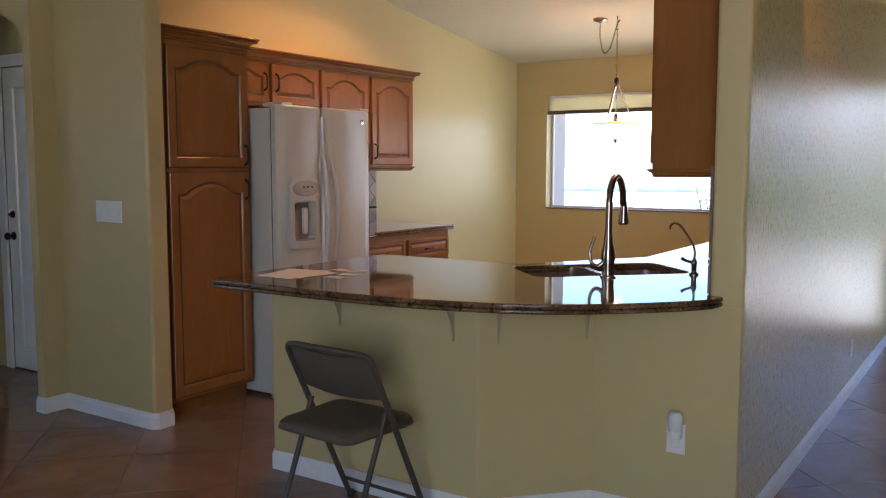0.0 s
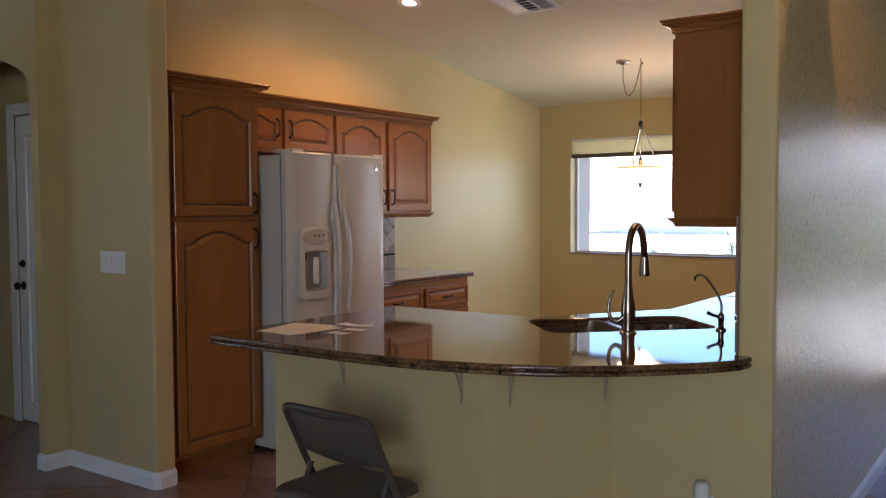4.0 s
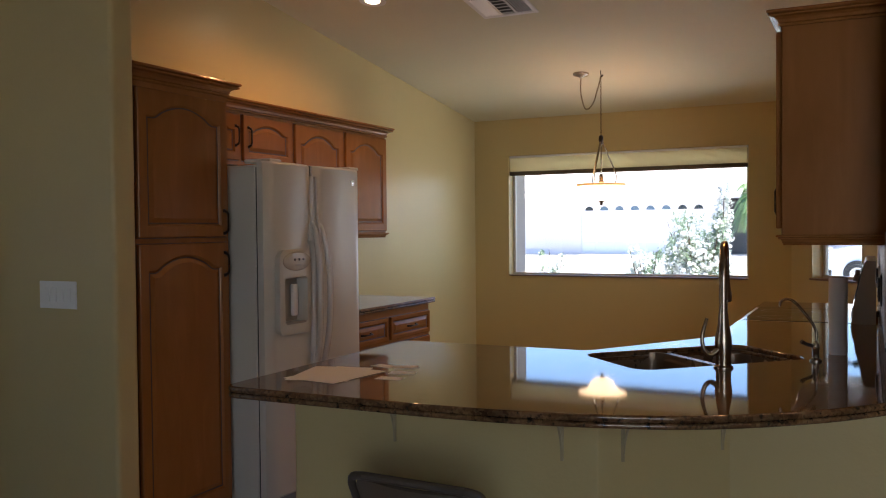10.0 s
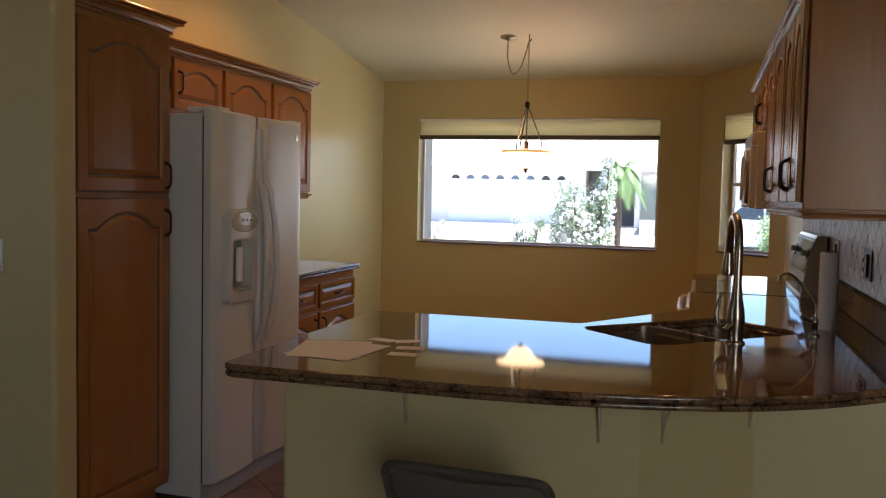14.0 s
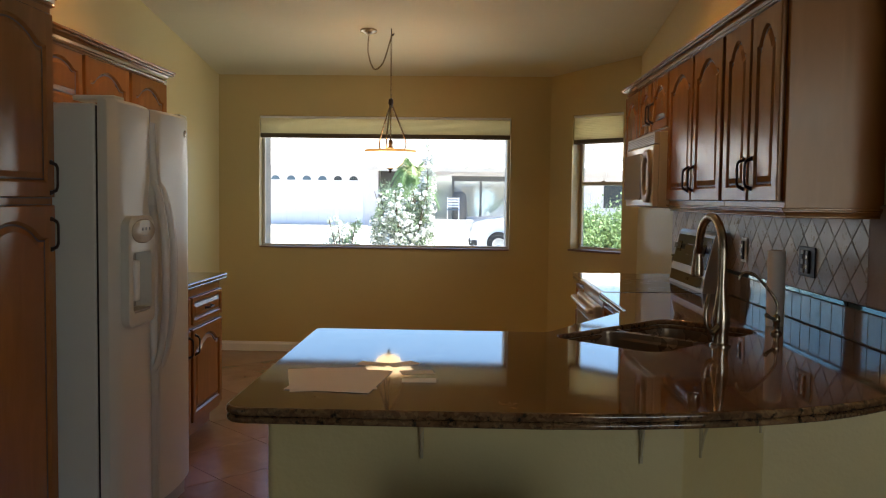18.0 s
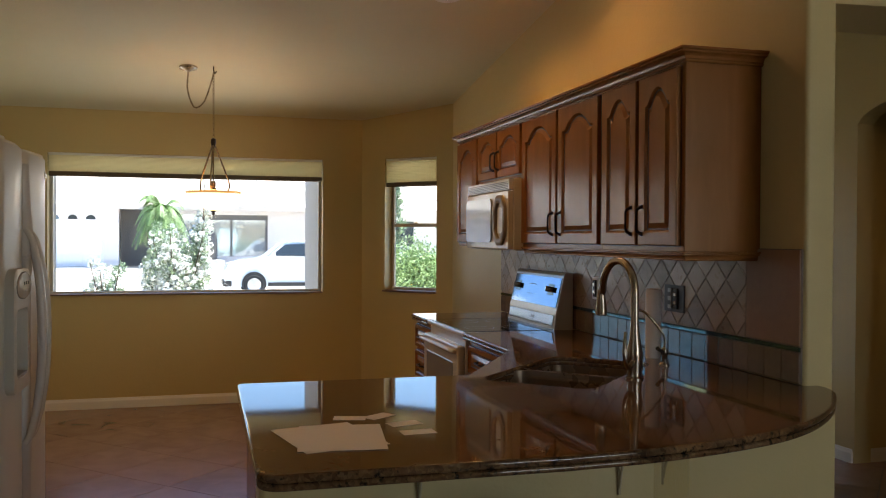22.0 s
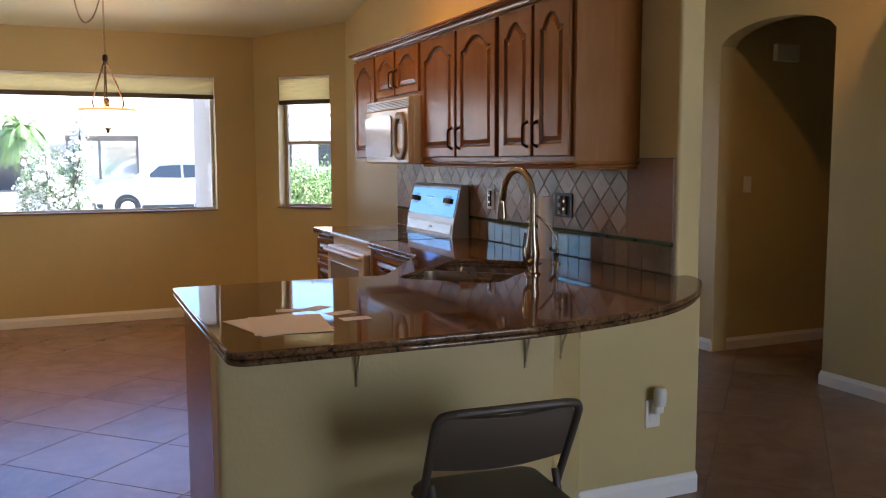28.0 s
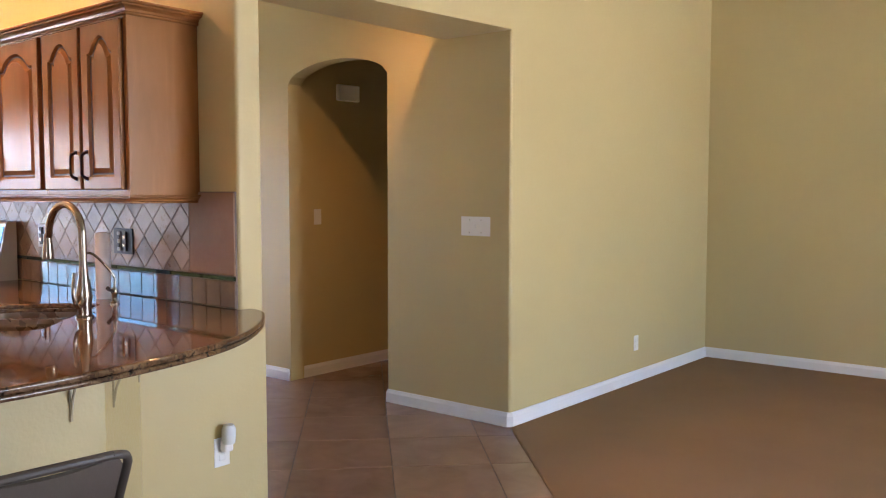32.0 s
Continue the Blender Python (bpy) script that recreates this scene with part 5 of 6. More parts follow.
for q in ((-4.0, 5.54), (-3.915, 4.78), (-1.572, 5.89), (-1.52, 4.85), (0.25, 3.76)):
    can_light(*q)

vent = thing("ceiling_vent", "white stamped ceiling air register with angled louvres", "vent", pose(-3.194, 5.884, roof_z(5.884) - 0.001, -SLOPE, 0, 0))
b = B()
for x0, y0, x1, y1 in ((-0.205, -0.20, 0.205, -0.165), (-0.205, 0.165, 0.205, 0.20), (-0.205, -0.165, -0.17, 0.165), (0.17, -0.165, 0.205, 0.165)):
    bx(b, x0, y0, -0.010, x1, y1, 0.0, 0.003, 1)
part("frame", b, WHITEP, vent)
part("duct", bx(B(), -0.17, -0.165, -0.002, 0.17, 0.165, -0.0005), BLACK, vent, "dark duct opening")
for sx in (-1, 0, 1):
    for k in range(6):
        if sx == 0:
            b = bx(B(), -0.045, -0.007, -0.0015, 0.045, 0.007, 0.0015)
            mm = pose(0, -0.135 + k * 0.054, -0.009, 35, 0, 0)
        else:
            b = bx(B(), -0.007, -0.155, -0.0015, 0.007, 0.155, 0.0015)
            mm = pose(sx * 0.11 + (k - 2.5) * 0.0195, 0, -0.009, 0, 38 * sx, 0)
        part("louvre", b, WHITEP, vent, m=mm)
for sx in (-1, 1):
    part("divider", bx(B(), sx * 0.055 - 0.006, -0.165, -0.011, sx * 0.055 + 0.006, 0.165, -0.003), WHITEP, vent)

# pendant
PX, PY = -2.962, 7.505
pend = thing("pendant_light", "bronze pendant light with glowing amber glass bowl on swagged chain", "pendant light", pose(PX, PY, 0))
b = B()
lathe(b, [(0.0, 0.0), (0.068, 0.0), (0.066, -0.012), (0.03, -0.024), (0.012, -0.034), (0.0, -0.034)], 24)
bmesh.ops.transform(b, matrix=Matrix.Translation((-0.185, 0.045, roof_z(PY + 0.045))) @ pose(0, 0, 0, -SLOPE, 0, 0), verts=b.verts)
part("canopy", b, NICKEL, pend, "nickel ceiling canopy", True)
b = B()
zc = roof_z(PY)
tube(b, smoothcurve([(0, 0, zc), (0, 0, zc - 0.03), (0.012, 0, zc - 0.055), (0.02, 0, zc - 0.035)], 5), 0.004, 8)
part("hook", b, BRONZE, pend)
b = B()
sw = smoothcurve([(-0.185, 0.045, zc - 0.04), (-0.19, 0.06, zc - 0.18), (-0.14, 0.03, zc - 0.31), (-0.07, 0.01, zc - 0.27), (-0.02, 0.0, zc - 0.13), (0.0, 0.0, zc - 0.05)], 7)
tube(b, sw, 0.0017, 6)
part("cord", b, NICKEL, pend)


def chain(b, pts, n):
    acc = [0]
    for p, q in zip(pts, pts[1:]):
        acc.append(acc[-1] + (q - p).length)
    for i in range(n):
        s = acc[-1] * (i + 0.5) / n
        k = max(j for j in range(len(acc)) if acc[j] <= s)
        k = min(k, len(pts) - 2)
        p = pts[k].lerp(pts[k + 1], (s - acc[k]) / max(acc[k + 1] - acc[k], 1e-6))
        t = (pts[k + 1] - pts[k]).normalized()
        u = t.orthogonal().normalized()
        if i % 2:
            u = t.cross(u)
        L = acc[-1] / n * 0.72
        ring = [p + t * (L * math.cos(a)) + u * (0.007 * math.sin(a)) for a in [j * math.pi / 5 for j in range(10)]]
        tube(b, ring + [ring[0]], 0.0018, 5, False)


b = B()
chain(b, [Vector((0, 0, zc - 0.05)), Vector((0, 0, 2.275))], 22)
chain(b, [Vector(p) for p in sw], 30)
part("chain", b, NICKEL, pend)
b = B()
lathe(b, [(0.006, 2.275), (0.018, 2.265), (0.021, 2.235), (0.014, 2.215), (0.010, 2.20)], 14)
part("hub", b, BRONZE, pend, "", True)
for k in range(3):
    a = 2 * math.pi * k / 3 + 0.35
    c, s = math.cos(a), math.sin(a)
    b = B()
    tube(b, smoothcurve([(0.008 * c, 0.008 * s, 2.225), (0.052 * c, 0.052 * s, 2.12), (0.106 * c, 0.106 * s, 1.99), (0.127 * c, 0.127 * s, 1.92), (0.115 * c, 0.108 * s, 1.875), (0.092 * c, 0.092 * s, 1.862)], 5), 0.006, 8)
    part("arm", b, NICKEL, pend, "", True)
b = B()
tube(b, [(0, 0, 2.21), (0, 0, 1.90)], 0.005, 8)
lathe(b, [(0.012, 1.95), (0.02, 1.93), (0.016, 1.895), (0.026, 1.885), (0.02, 1.86)], 14)
part("stem", b, NICKEL, pend)
b = B()
lathe(b, [(0.20, 1.856), (0.197, 1.850), (0.15, 1.835), (0.112, 1.80), (0.095, 1.765), (0.06, 1.735), (0.012, 1.722)], 32)
for f in [f for f in b.faces if len(f.verts) > 8]:
    b.faces.remove(f)
part("bowl", b, SHADEG, pend, "glowing amber alabaster glass bowl", True)
b = B()
ar = lambda r, z: [(r * math.cos(k * math.pi / 18), r * math.sin(k * math.pi / 18), z) for k in range(36)]
loops_bridge(b, [ar(0.155, 1.842), ar(0.200, 1.8505), ar(0.208, 1.862), ar(0.203, 1.868), ar(0.196, 1.860), ar(0.155, 1.846)])
part("rim", b, RIMG, pend, "amber glass rim", True)
b = B()
lathe(b, [(0.0, 1.685), (0.008, 1.69), (0.014, 1.70), (0.008, 1.708), (0.02, 1.716), (0.026, 1.724), (0.0, 1.726)], 14)
part("finial", b, BRONZE, pend, "", True)
lamp("pendant_lamp", "POINT", 1.3, WARM, pose(PX, PY, 1.835), radius=0.05)

# ---- windows and doors ----
win = tagged(new("window_1"), "wide fixed kitchen window with a raised cellular shade", "window", "", "structure")
y = NY + 0.115
for x0, z0, x1, z1 in ((WX0, WZ0, WX1, WZ0 + 0.03), (WX0, WZ1 - 0.03, WX1, WZ1), (WX0, WZ0 + 0.03, WX0 + 0.03, WZ1 - 0.03), (WX1 - 0.03, WZ0 + 0.03, WX1, WZ1 - 0.03)):
    part("window_frame", bx(B(), x0 + 0.001, y, z0 + 0.001, x1 - 0.001, y + 0.04, z1 - 0.001, 0.004, 1), FRAME, win)
pane = part("pane", bx(B(), WX0 + 0.028, y + 0.018, WZ0 + 0.028, WX1 - 0.028, y + 0.022, WZ1 - 0.028), GLASS, win)
pane.visible_shadow = False
part("window_sill", bx(B(), WX0 + 0.002, NY - 0.018, WZ0 - 0.002, WX1 - 0.002, y, WZ0 + 0.012, 0.006), plain("stone_sill", (0.24, 0.15, 0.10), 0.35), win, "thin brown stone sill")


def cell_shade(w, z0, z1, m, label):
    root = thing("window_shade", label, "window shade", m)
    part("headrail", bx(B(), 0, 0, z1 - 0.022, w, 0.05, z1, 0.004), TRIM, root)
    b = B()
    n = 13
    ring = []
    for k in range(n * 2 + 1):
        z = z0 + 0.04 + (z1 - 0.022 - z0 - 0.04) * k / (n * 2)
        ring.append((0.0022 if k % 2 else 0.0, z))
    back = [(0.05 - yy, z) for yy, z in reversed(ring)]
    loops_bridge(b, [[(x, yy, z) for yy, z in ring + back] for x in (0.004, w - 0.004)], True, True, True)
    part("pleats", b, FABRIC, root, "cream pleated fabric")
    # the rail's backlit shade is put into its dark brown
    part("bottom_rail", bx(B(), 0.002, -0.002, z0, w - 0.002, 0.052, z0 + 0.042, 0.006), plain("shade_rail", (0.10, 0.07, 0.04), 0.5), root, "bottom rail with backlit shade put into its dark brown")
    return root


cell_shade(WX1 - WX0 - 0.012, 2.050, WZ1 - 0.002, pose(WX0 + 0.006, NY + 0.008, 0), "cream cellular shade drawn up at the top of the wide window")
win2 = tagged(new("window_2"), "narrow single-hung window in the angled wall", "window", "", "structure")
win2.matrix_basis = DM
y = 0.115
for x0, z0, x1, z1 in ((D0, 1.03, D1, 1.06), (D0, 2.235, D1, 2.265), (D0, 1.06, D0 + 0.03, 2.235), (D1 - 0.03, 1.06, D1, 2.235), (D0 + 0.03, 1.625, D1 - 0.03, 1.66)):
    part("window_frame", bx(B(), x0 + 0.001, y, z0 + 0.001, x1 - 0.001, y + 0.04, z1 - 0.001, 0.004, 1), FRAME, win2)
for z0, z1, dy in ((1.055, 1.63, 0.012), (1.655, 2.24, 0.026)):
    pane = part("pane", bx(B(), D0 + 0.028, y + dy, z0, D1 - 0.028, y + dy + 0.004, z1), GLASS, win2)
    pane.visible_shadow = False
part("latch", bx(B(), (D0 + D1) / 2 - 0.02, y - 0.012, 1.655, (D0 + D1) / 2 + 0.02, y, 1.672, 0.003), FRAME, win2)
part("window_sill", bx(B(), D0 - 0.02, -0.02, 1.018, D1, 0.115, 1.036, 0.006), plain("stone_sill_dark", (0.20, 0.12, 0.08), 0.35), win2, "thin brown stone sill")
cell_shade(D1 - D0 - 0.012, 2.0, 2.262, DM @ pose(D0 + 0.006, 0.008, 0), "cream cellular shade drawn up in the narrow window")

# white door behind the west arch
door = tagged(new("door_1"), "closed white panelled door with a dark knob and deadbolt", "door", "", "structure")
door.matrix_basis = pose(-5.965, 3.52, 0)
part("door_leaf", panel_front(0.855, 2.16, 0.0, 0.12, 0.14), TRIM, door, m=pose(0, 0.02, 0.012))
for x0, z0, x1, z1 in ((-0.09, 0.0, -0.003, 2.26), (0.858, 0.0, 0.945, 2.26), (-0.003, 2.178, 0.858, 2.26)):
    part("door_casing", bx(B(), x0, -0.018, z0, x1, -0.001, z1, 0.005), TRIM, door)
for z in (0.98, 1.136):
    b = B()
    prof = [(0.030, 0), (0.030, 0.006), (0.012, 0.012), (0.012, 0.03), (0.026, 0.04), (0.028, 0.055), (0.018, 0.066), (0.0, 0.068)] if z < 1 else [(0.028, 0), (0.026, 0.012), (0.012, 0.016), (0.01, 0.03), (0.0, 0.03)]
    lathe(b, prof, 18)
    part("door_knob" if z < 1 else "deadbolt", b, BRONZE, door, "dark bronze hardware", True, m=pose(0.062, 0.0, z, 90, 0, 0))

# glazed entrance at the hall end, garden door behind the camera
def glazed(name, label, x0, x1, yy, z1, leaves):
    root = tagged(new(name), label, "door", "", "structure")
    w = (x1 - x0) / leaves
    for k in range(leaves):
        a, c = x0 + k * w, x0 + (k + 1) * w
        for q in ((a, 0.0, a + 0.06, z1), (c - 0.06, 0.0, c, z1), (a + 0.06, 0.0, c - 0.06, 0.12), (a + 0.06, z1 - 0.08, c - 0.06, z1)):
            part("door_frame", bx(B(), q[0] + 0.001, yy, q[1] + 0.001, q[2] - 0.001, yy + 0.045, q[3] - 0.001, 0.004, 1), FRAME, root)
        pn = part("pane", bx(B(), a + 0.058, yy + 0.02, 0.118, c - 0.058, yy + 0.025, z1 - 0.078), GLASS, root)
        pn.visible_shadow = False
    return root


glazed("door_2", "glazed entrance door at the far end of the hall", -0.6, 0.9, 8.29, 2.2, 2)
# unseen window, added with its lamp to brighten the arch wall
win3 = tagged(new("window_3"), "unseen window added in the west wall", "window", "", "structure")
for q in ((-2.5, 0.9, -2.46, 2.2), (-0.54, 0.9, -0.5, 2.2), (-2.46, 0.9, -0.54, 0.94), (-2.46, 2.16, -0.54, 2.2)):
    part("window_frame", bx(B(), -8.12, q[0] + 0.001, q[1] + 0.001, -8.08, q[2] - 0.001, q[3] - 0.001, 0.004, 1), FRAME, win3)
pn = part("pane", bx(B(), -8.102, -2.462, 0.938, -8.098, -0.538, 2.162), GLASS, win3)
pn.visible_shadow = False
glazed("door_3", "wide sliding glass garden door of the living room", -0.1, 2.8, -4.09, 2.9, 2)

# ---- outside ----


def ground_z(y):
    fall = 0.068 - 0.0079 * max(9.0, min(y, 60.0))
    if y < 28:
        return fall - 0.22
    if y < 33.8:
        return fall - 0.22 - 0.13 * (y - 28) / 5.8
    if y < 37.5:
        return fall - 0.35 + 0.90 * (y - 33.8) / 3.7
    return fall + 0.55


# the street lies at a slight angle to the house
OUT = Matrix.Translation((-2.5, 4.5, 0)) @ pose(0, 0, 0, 0, 0, 1.4) @ Matrix.Translation((2.5, -4.5, 0))
indoors = set(scene.objects)


bm = B()
ys = [-400, -30, 9.0, 20, 28, 31, 33.8, 35, 36.2, 37.5, 60, 400]
rows_ = [[(x, yy, ground_z(yy) - 0.02) for x in (-400, -60, -20, 0, 20, 60, 400)] for yy in ys]
loops_bridge(bm, rows_, False)
struct("ground", bm, GRAVEL, "pale desert gravel yards and street verge", "ground")
bm = B()
loops_bridge(bm, [[(x, yy, ground_z(yy) + 0.005) for x in (-60, 0, 60)] for yy in (20.0, 24.0, 28.0)], False)
struct("road", bm, ASPHALT, "sun-bleached asphalt residential street", "road")
bm = B()
loops_bridge(bm, [[(x, yy, ground_z(yy) + 0.01) for x in (-11.6, -8, -5.2)] for yy in (28.0, 31, 33.8, 35, 36.2, 37.5, 38.0)], False)
loops_bridge(bm, [[(x, yy, ground_z(yy) + 0.012) for x in (-3.0, 1, 4.5)] for yy in (28.0, 30, 32, 33.8, 34.6)], False)
struct("driveway", bm, CONCRETE, "pale concrete driveways across the street", "driveway")
for y0 in (19.8, 28.0):
    bm = bx(B(), -60, y0, -0.6, 60, y0 + 0.18, ground_z(y0) + (0.13 if y0 < 25 else 0.08), 0.02)
    struct("kerb", bm, CONCRETE, "concrete street kerb", "kerb")

street = set(scene.objects) - indoors
# our own house front: unseen overhangs added against the sun, and window wing walls
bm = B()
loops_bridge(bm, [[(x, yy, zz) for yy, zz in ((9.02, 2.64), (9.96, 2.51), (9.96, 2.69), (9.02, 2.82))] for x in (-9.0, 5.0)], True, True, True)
struct("eaves", bm, STUCCO, "unseen stucco overhang added to keep sun off the windows", "eaves")
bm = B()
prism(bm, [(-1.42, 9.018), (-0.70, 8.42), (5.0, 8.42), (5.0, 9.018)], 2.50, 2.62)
struct("porch_soffit", bm, STUCCO, "unseen stucco soffit added to keep sun off the angled window", "eaves")
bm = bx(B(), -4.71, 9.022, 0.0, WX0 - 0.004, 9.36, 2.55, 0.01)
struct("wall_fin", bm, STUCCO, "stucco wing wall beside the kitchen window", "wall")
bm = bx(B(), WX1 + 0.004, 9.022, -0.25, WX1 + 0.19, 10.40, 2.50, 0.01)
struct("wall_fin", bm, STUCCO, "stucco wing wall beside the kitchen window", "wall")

indoors = set(scene.objects)
# house across the street
house = thing("house", "single-storey stucco house with double garage and tiled roof", "house", pose(0, 38.0, 0.268))
GX0, GX1 = -11.67, -6.09
wl = B()
for x0, x1, z0, z1 in ((-16.0, GX0, -0.3, 2.45), (GX0, GX1, 2.16, 2.45), (GX1, -5.53, -0.3, 2.45), (-3.4, -3.2, -0.3, 2.45), (-3.2, -2.35, 2.2, 2.45), (-2.35, 0.40, -0.3, 0.45), (-2.35, 0.40, 2.2, 2.45), (0.40, 16.0, -0.3, 2.45)):
    bx(wl, x0, 0, z0, x1, 0.25, z1)
bx(wl, -16, 0.25, -0.3, -15.75, 9, 2.45)
bx(wl, 15.75, 0.25, -0.3, 16, 9, 2.45)
bx(wl, -5.78, 2.2, -0.3, -3.2, 2.4, 2.45)
part("wall", wl, STUCCO2, house)
# the shade of the entry recess is put into the door's dark colour
part("entry_door", bx(B(), -5.52, 1.2, -0.05, -3.42, 1.26, 2.40, 0.01), SHADED, house, "entry door with the recess's shade put into its dark colour")
b = B()
loops_bridge(b, [[(x, yy, zz) for yy, zz in ((-0.8, 2.36), (-0.8, 2.52), (4.6, 4.3), (10, 2.52), (10, 2.36), (4.6, 4.14))] for x in (-16.6, 16.6)], True, True, True)
roof = part("roof", b, ROOF, house, "sunlit clay tile roof")
for k in range(34):
    b = B()
    rings = []
    x = -16.4 + k * 0.98
    for yy, zz in ((-0.86, 2.515), (4.6, 4.325)):
        rings.append([(x + 0.11 * math.cos(a), yy, zz + 0.075 * math.sin(a)) for a in [i * math.pi / 5 for i in range(6)]])
    loops_bridge(b, rings, True, True, True)
    part("tile_course", b, ROOF, roof)
gd = part("garage_door", bx(B(), GX0, 0.08, 0.06, GX1, 0.14, 2.16), GARAGE, house, "pale sectional garage door")
n = 8
for k in range(4):
    for i in range(n):
        w = (GX1 - GX0) / n
        if k < 3:
            part("door_panel", bx(B(), GX0 + i * w + 0.07, 0.062, 0.14 + k * 0.52, GX0 + (i + 1) * w - 0.07, 0.085, 0.14 + k * 0.52 + 0.40, 0.012, 1), GARAGE, gd)
for i in range(n):
    b = B()
    cx = -11.33 + 0.676 * i
    ring = [(cx + 0.19 * math.cos(a), 0.07, 1.95 + 0.19 * math.sin(a)) for a in [j * math.pi / 10 for j in range(11)]]
    vs = [b.verts.new(p) for p in ring]
    b.faces.new(vs)
    g_ = bmesh.ops.extrude_face_region(b, geom=list(b.faces))
    bmesh.ops.translate(b, verts=[v for v in g_["geom"] if isinstance(v, bmesh.types.BMVert)], vec=(0, 0.012, 0))
    part("lunette", b, DARKGLASS if i in (0, 6, 7) else PATCH, gd, "small half-round window")
part("patio_door", bx(B(), -3.2, 0.12, -0.2, -2.35, 0.16, 2.2), PICTURE, house, "reflecting patio door")
wp = part("window", bx(B(), -2.35, 0.10, 0.45, 0.40, 0.14, 2.2), PICTURE, house, "reflecting picture window")
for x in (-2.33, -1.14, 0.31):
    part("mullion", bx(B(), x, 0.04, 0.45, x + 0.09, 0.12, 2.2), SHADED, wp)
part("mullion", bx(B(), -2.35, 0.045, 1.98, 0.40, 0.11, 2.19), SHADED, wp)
for x0, x1 in ((4.2, 5.0), (6.0, 6.8), (8.0, 8.8)):
    part("window", bx(B(), x0, -0.02, 0.9, x1, 0.05, 2.0), DARKGLASS, house)
part("porch_slab", bx(B(), -3.15, -1.75, -0.6, -1.45, -0.002, 0.332, 0.01), CONCRETE, house, "raised concrete porch slab")
part("porch_post", bx(B(), -3.42, -0.62, -0.3, -3.22, -0.42, 2.4, 0.01), STUCCO2, house)

# blue porch chair
pc = thing("porch_chair", "pale blue metal porch chair before the far house", "chair", pose(-2.28, 36.9, 0.602))
for sx in (-0.24, 0.24):
    for sy in (-0.22, 0.22):
        part("leg", bx(B(), sx - 0.02, sy - 0.02, 0.0, sx + 0.02, sy + 0.02, 0.95 if sy > 0 else 0.6), GARAGE, pc)
part("seat", bx(B(), -0.28, -0.26, 0.40, 0.28, 0.26, 0.45, 0.01), PATCH, pc)
for k in range(4):
    part("back_slat", bx(B(), -0.25, 0.20, 0.52 + k * 0.11, 0.25, 0.23, 0.59 + k * 0.11, 0.005), GARAGE, pc)

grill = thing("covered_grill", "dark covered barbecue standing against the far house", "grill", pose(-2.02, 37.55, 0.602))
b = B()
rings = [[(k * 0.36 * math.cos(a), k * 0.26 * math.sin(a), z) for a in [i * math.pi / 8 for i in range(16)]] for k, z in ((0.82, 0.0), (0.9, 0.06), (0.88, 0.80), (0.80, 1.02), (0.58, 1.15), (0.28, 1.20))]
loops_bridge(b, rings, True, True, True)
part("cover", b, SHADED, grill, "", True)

# white sport utility car, nose towards -x
car = thing("car", "white sport utility vehicle parked on the driveway across the street", "car", pose(-1.65, 33.0, ground_z(33.0)))
side = [(0.0, 0.42), (0.03, 0.85), (0.12, 1.10), (0.55, 1.21), (1.28, 1.30), (1.42, 1.36), (2.02, 1.86), (2.25, 1.94), (3.6, 1.97), (4.2, 1.90), (4.55, 1.35), (4.68, 1.10), (4.70, 0.45), (4.55, 0.30), (0.2, 0.28)]
b = B()
rings = []
for yy, k, dz in ((-0.86, 0.94, 0.03), (-0.92, 1.0, 0.0), (0.92, 1.0, 0.0), (0.86, 0.94, 0.03)):
    rings.append([(2.35 + (x - 2.35) * (0.985 if k < 1 else 1), yy * (0.82 if z > 1.5 else 1.0), z - (dz if z > 1 else 0)) for x, z in side])
loops_bridge(b, rings, True, True, True)
body = part("body", b, CARP, car)
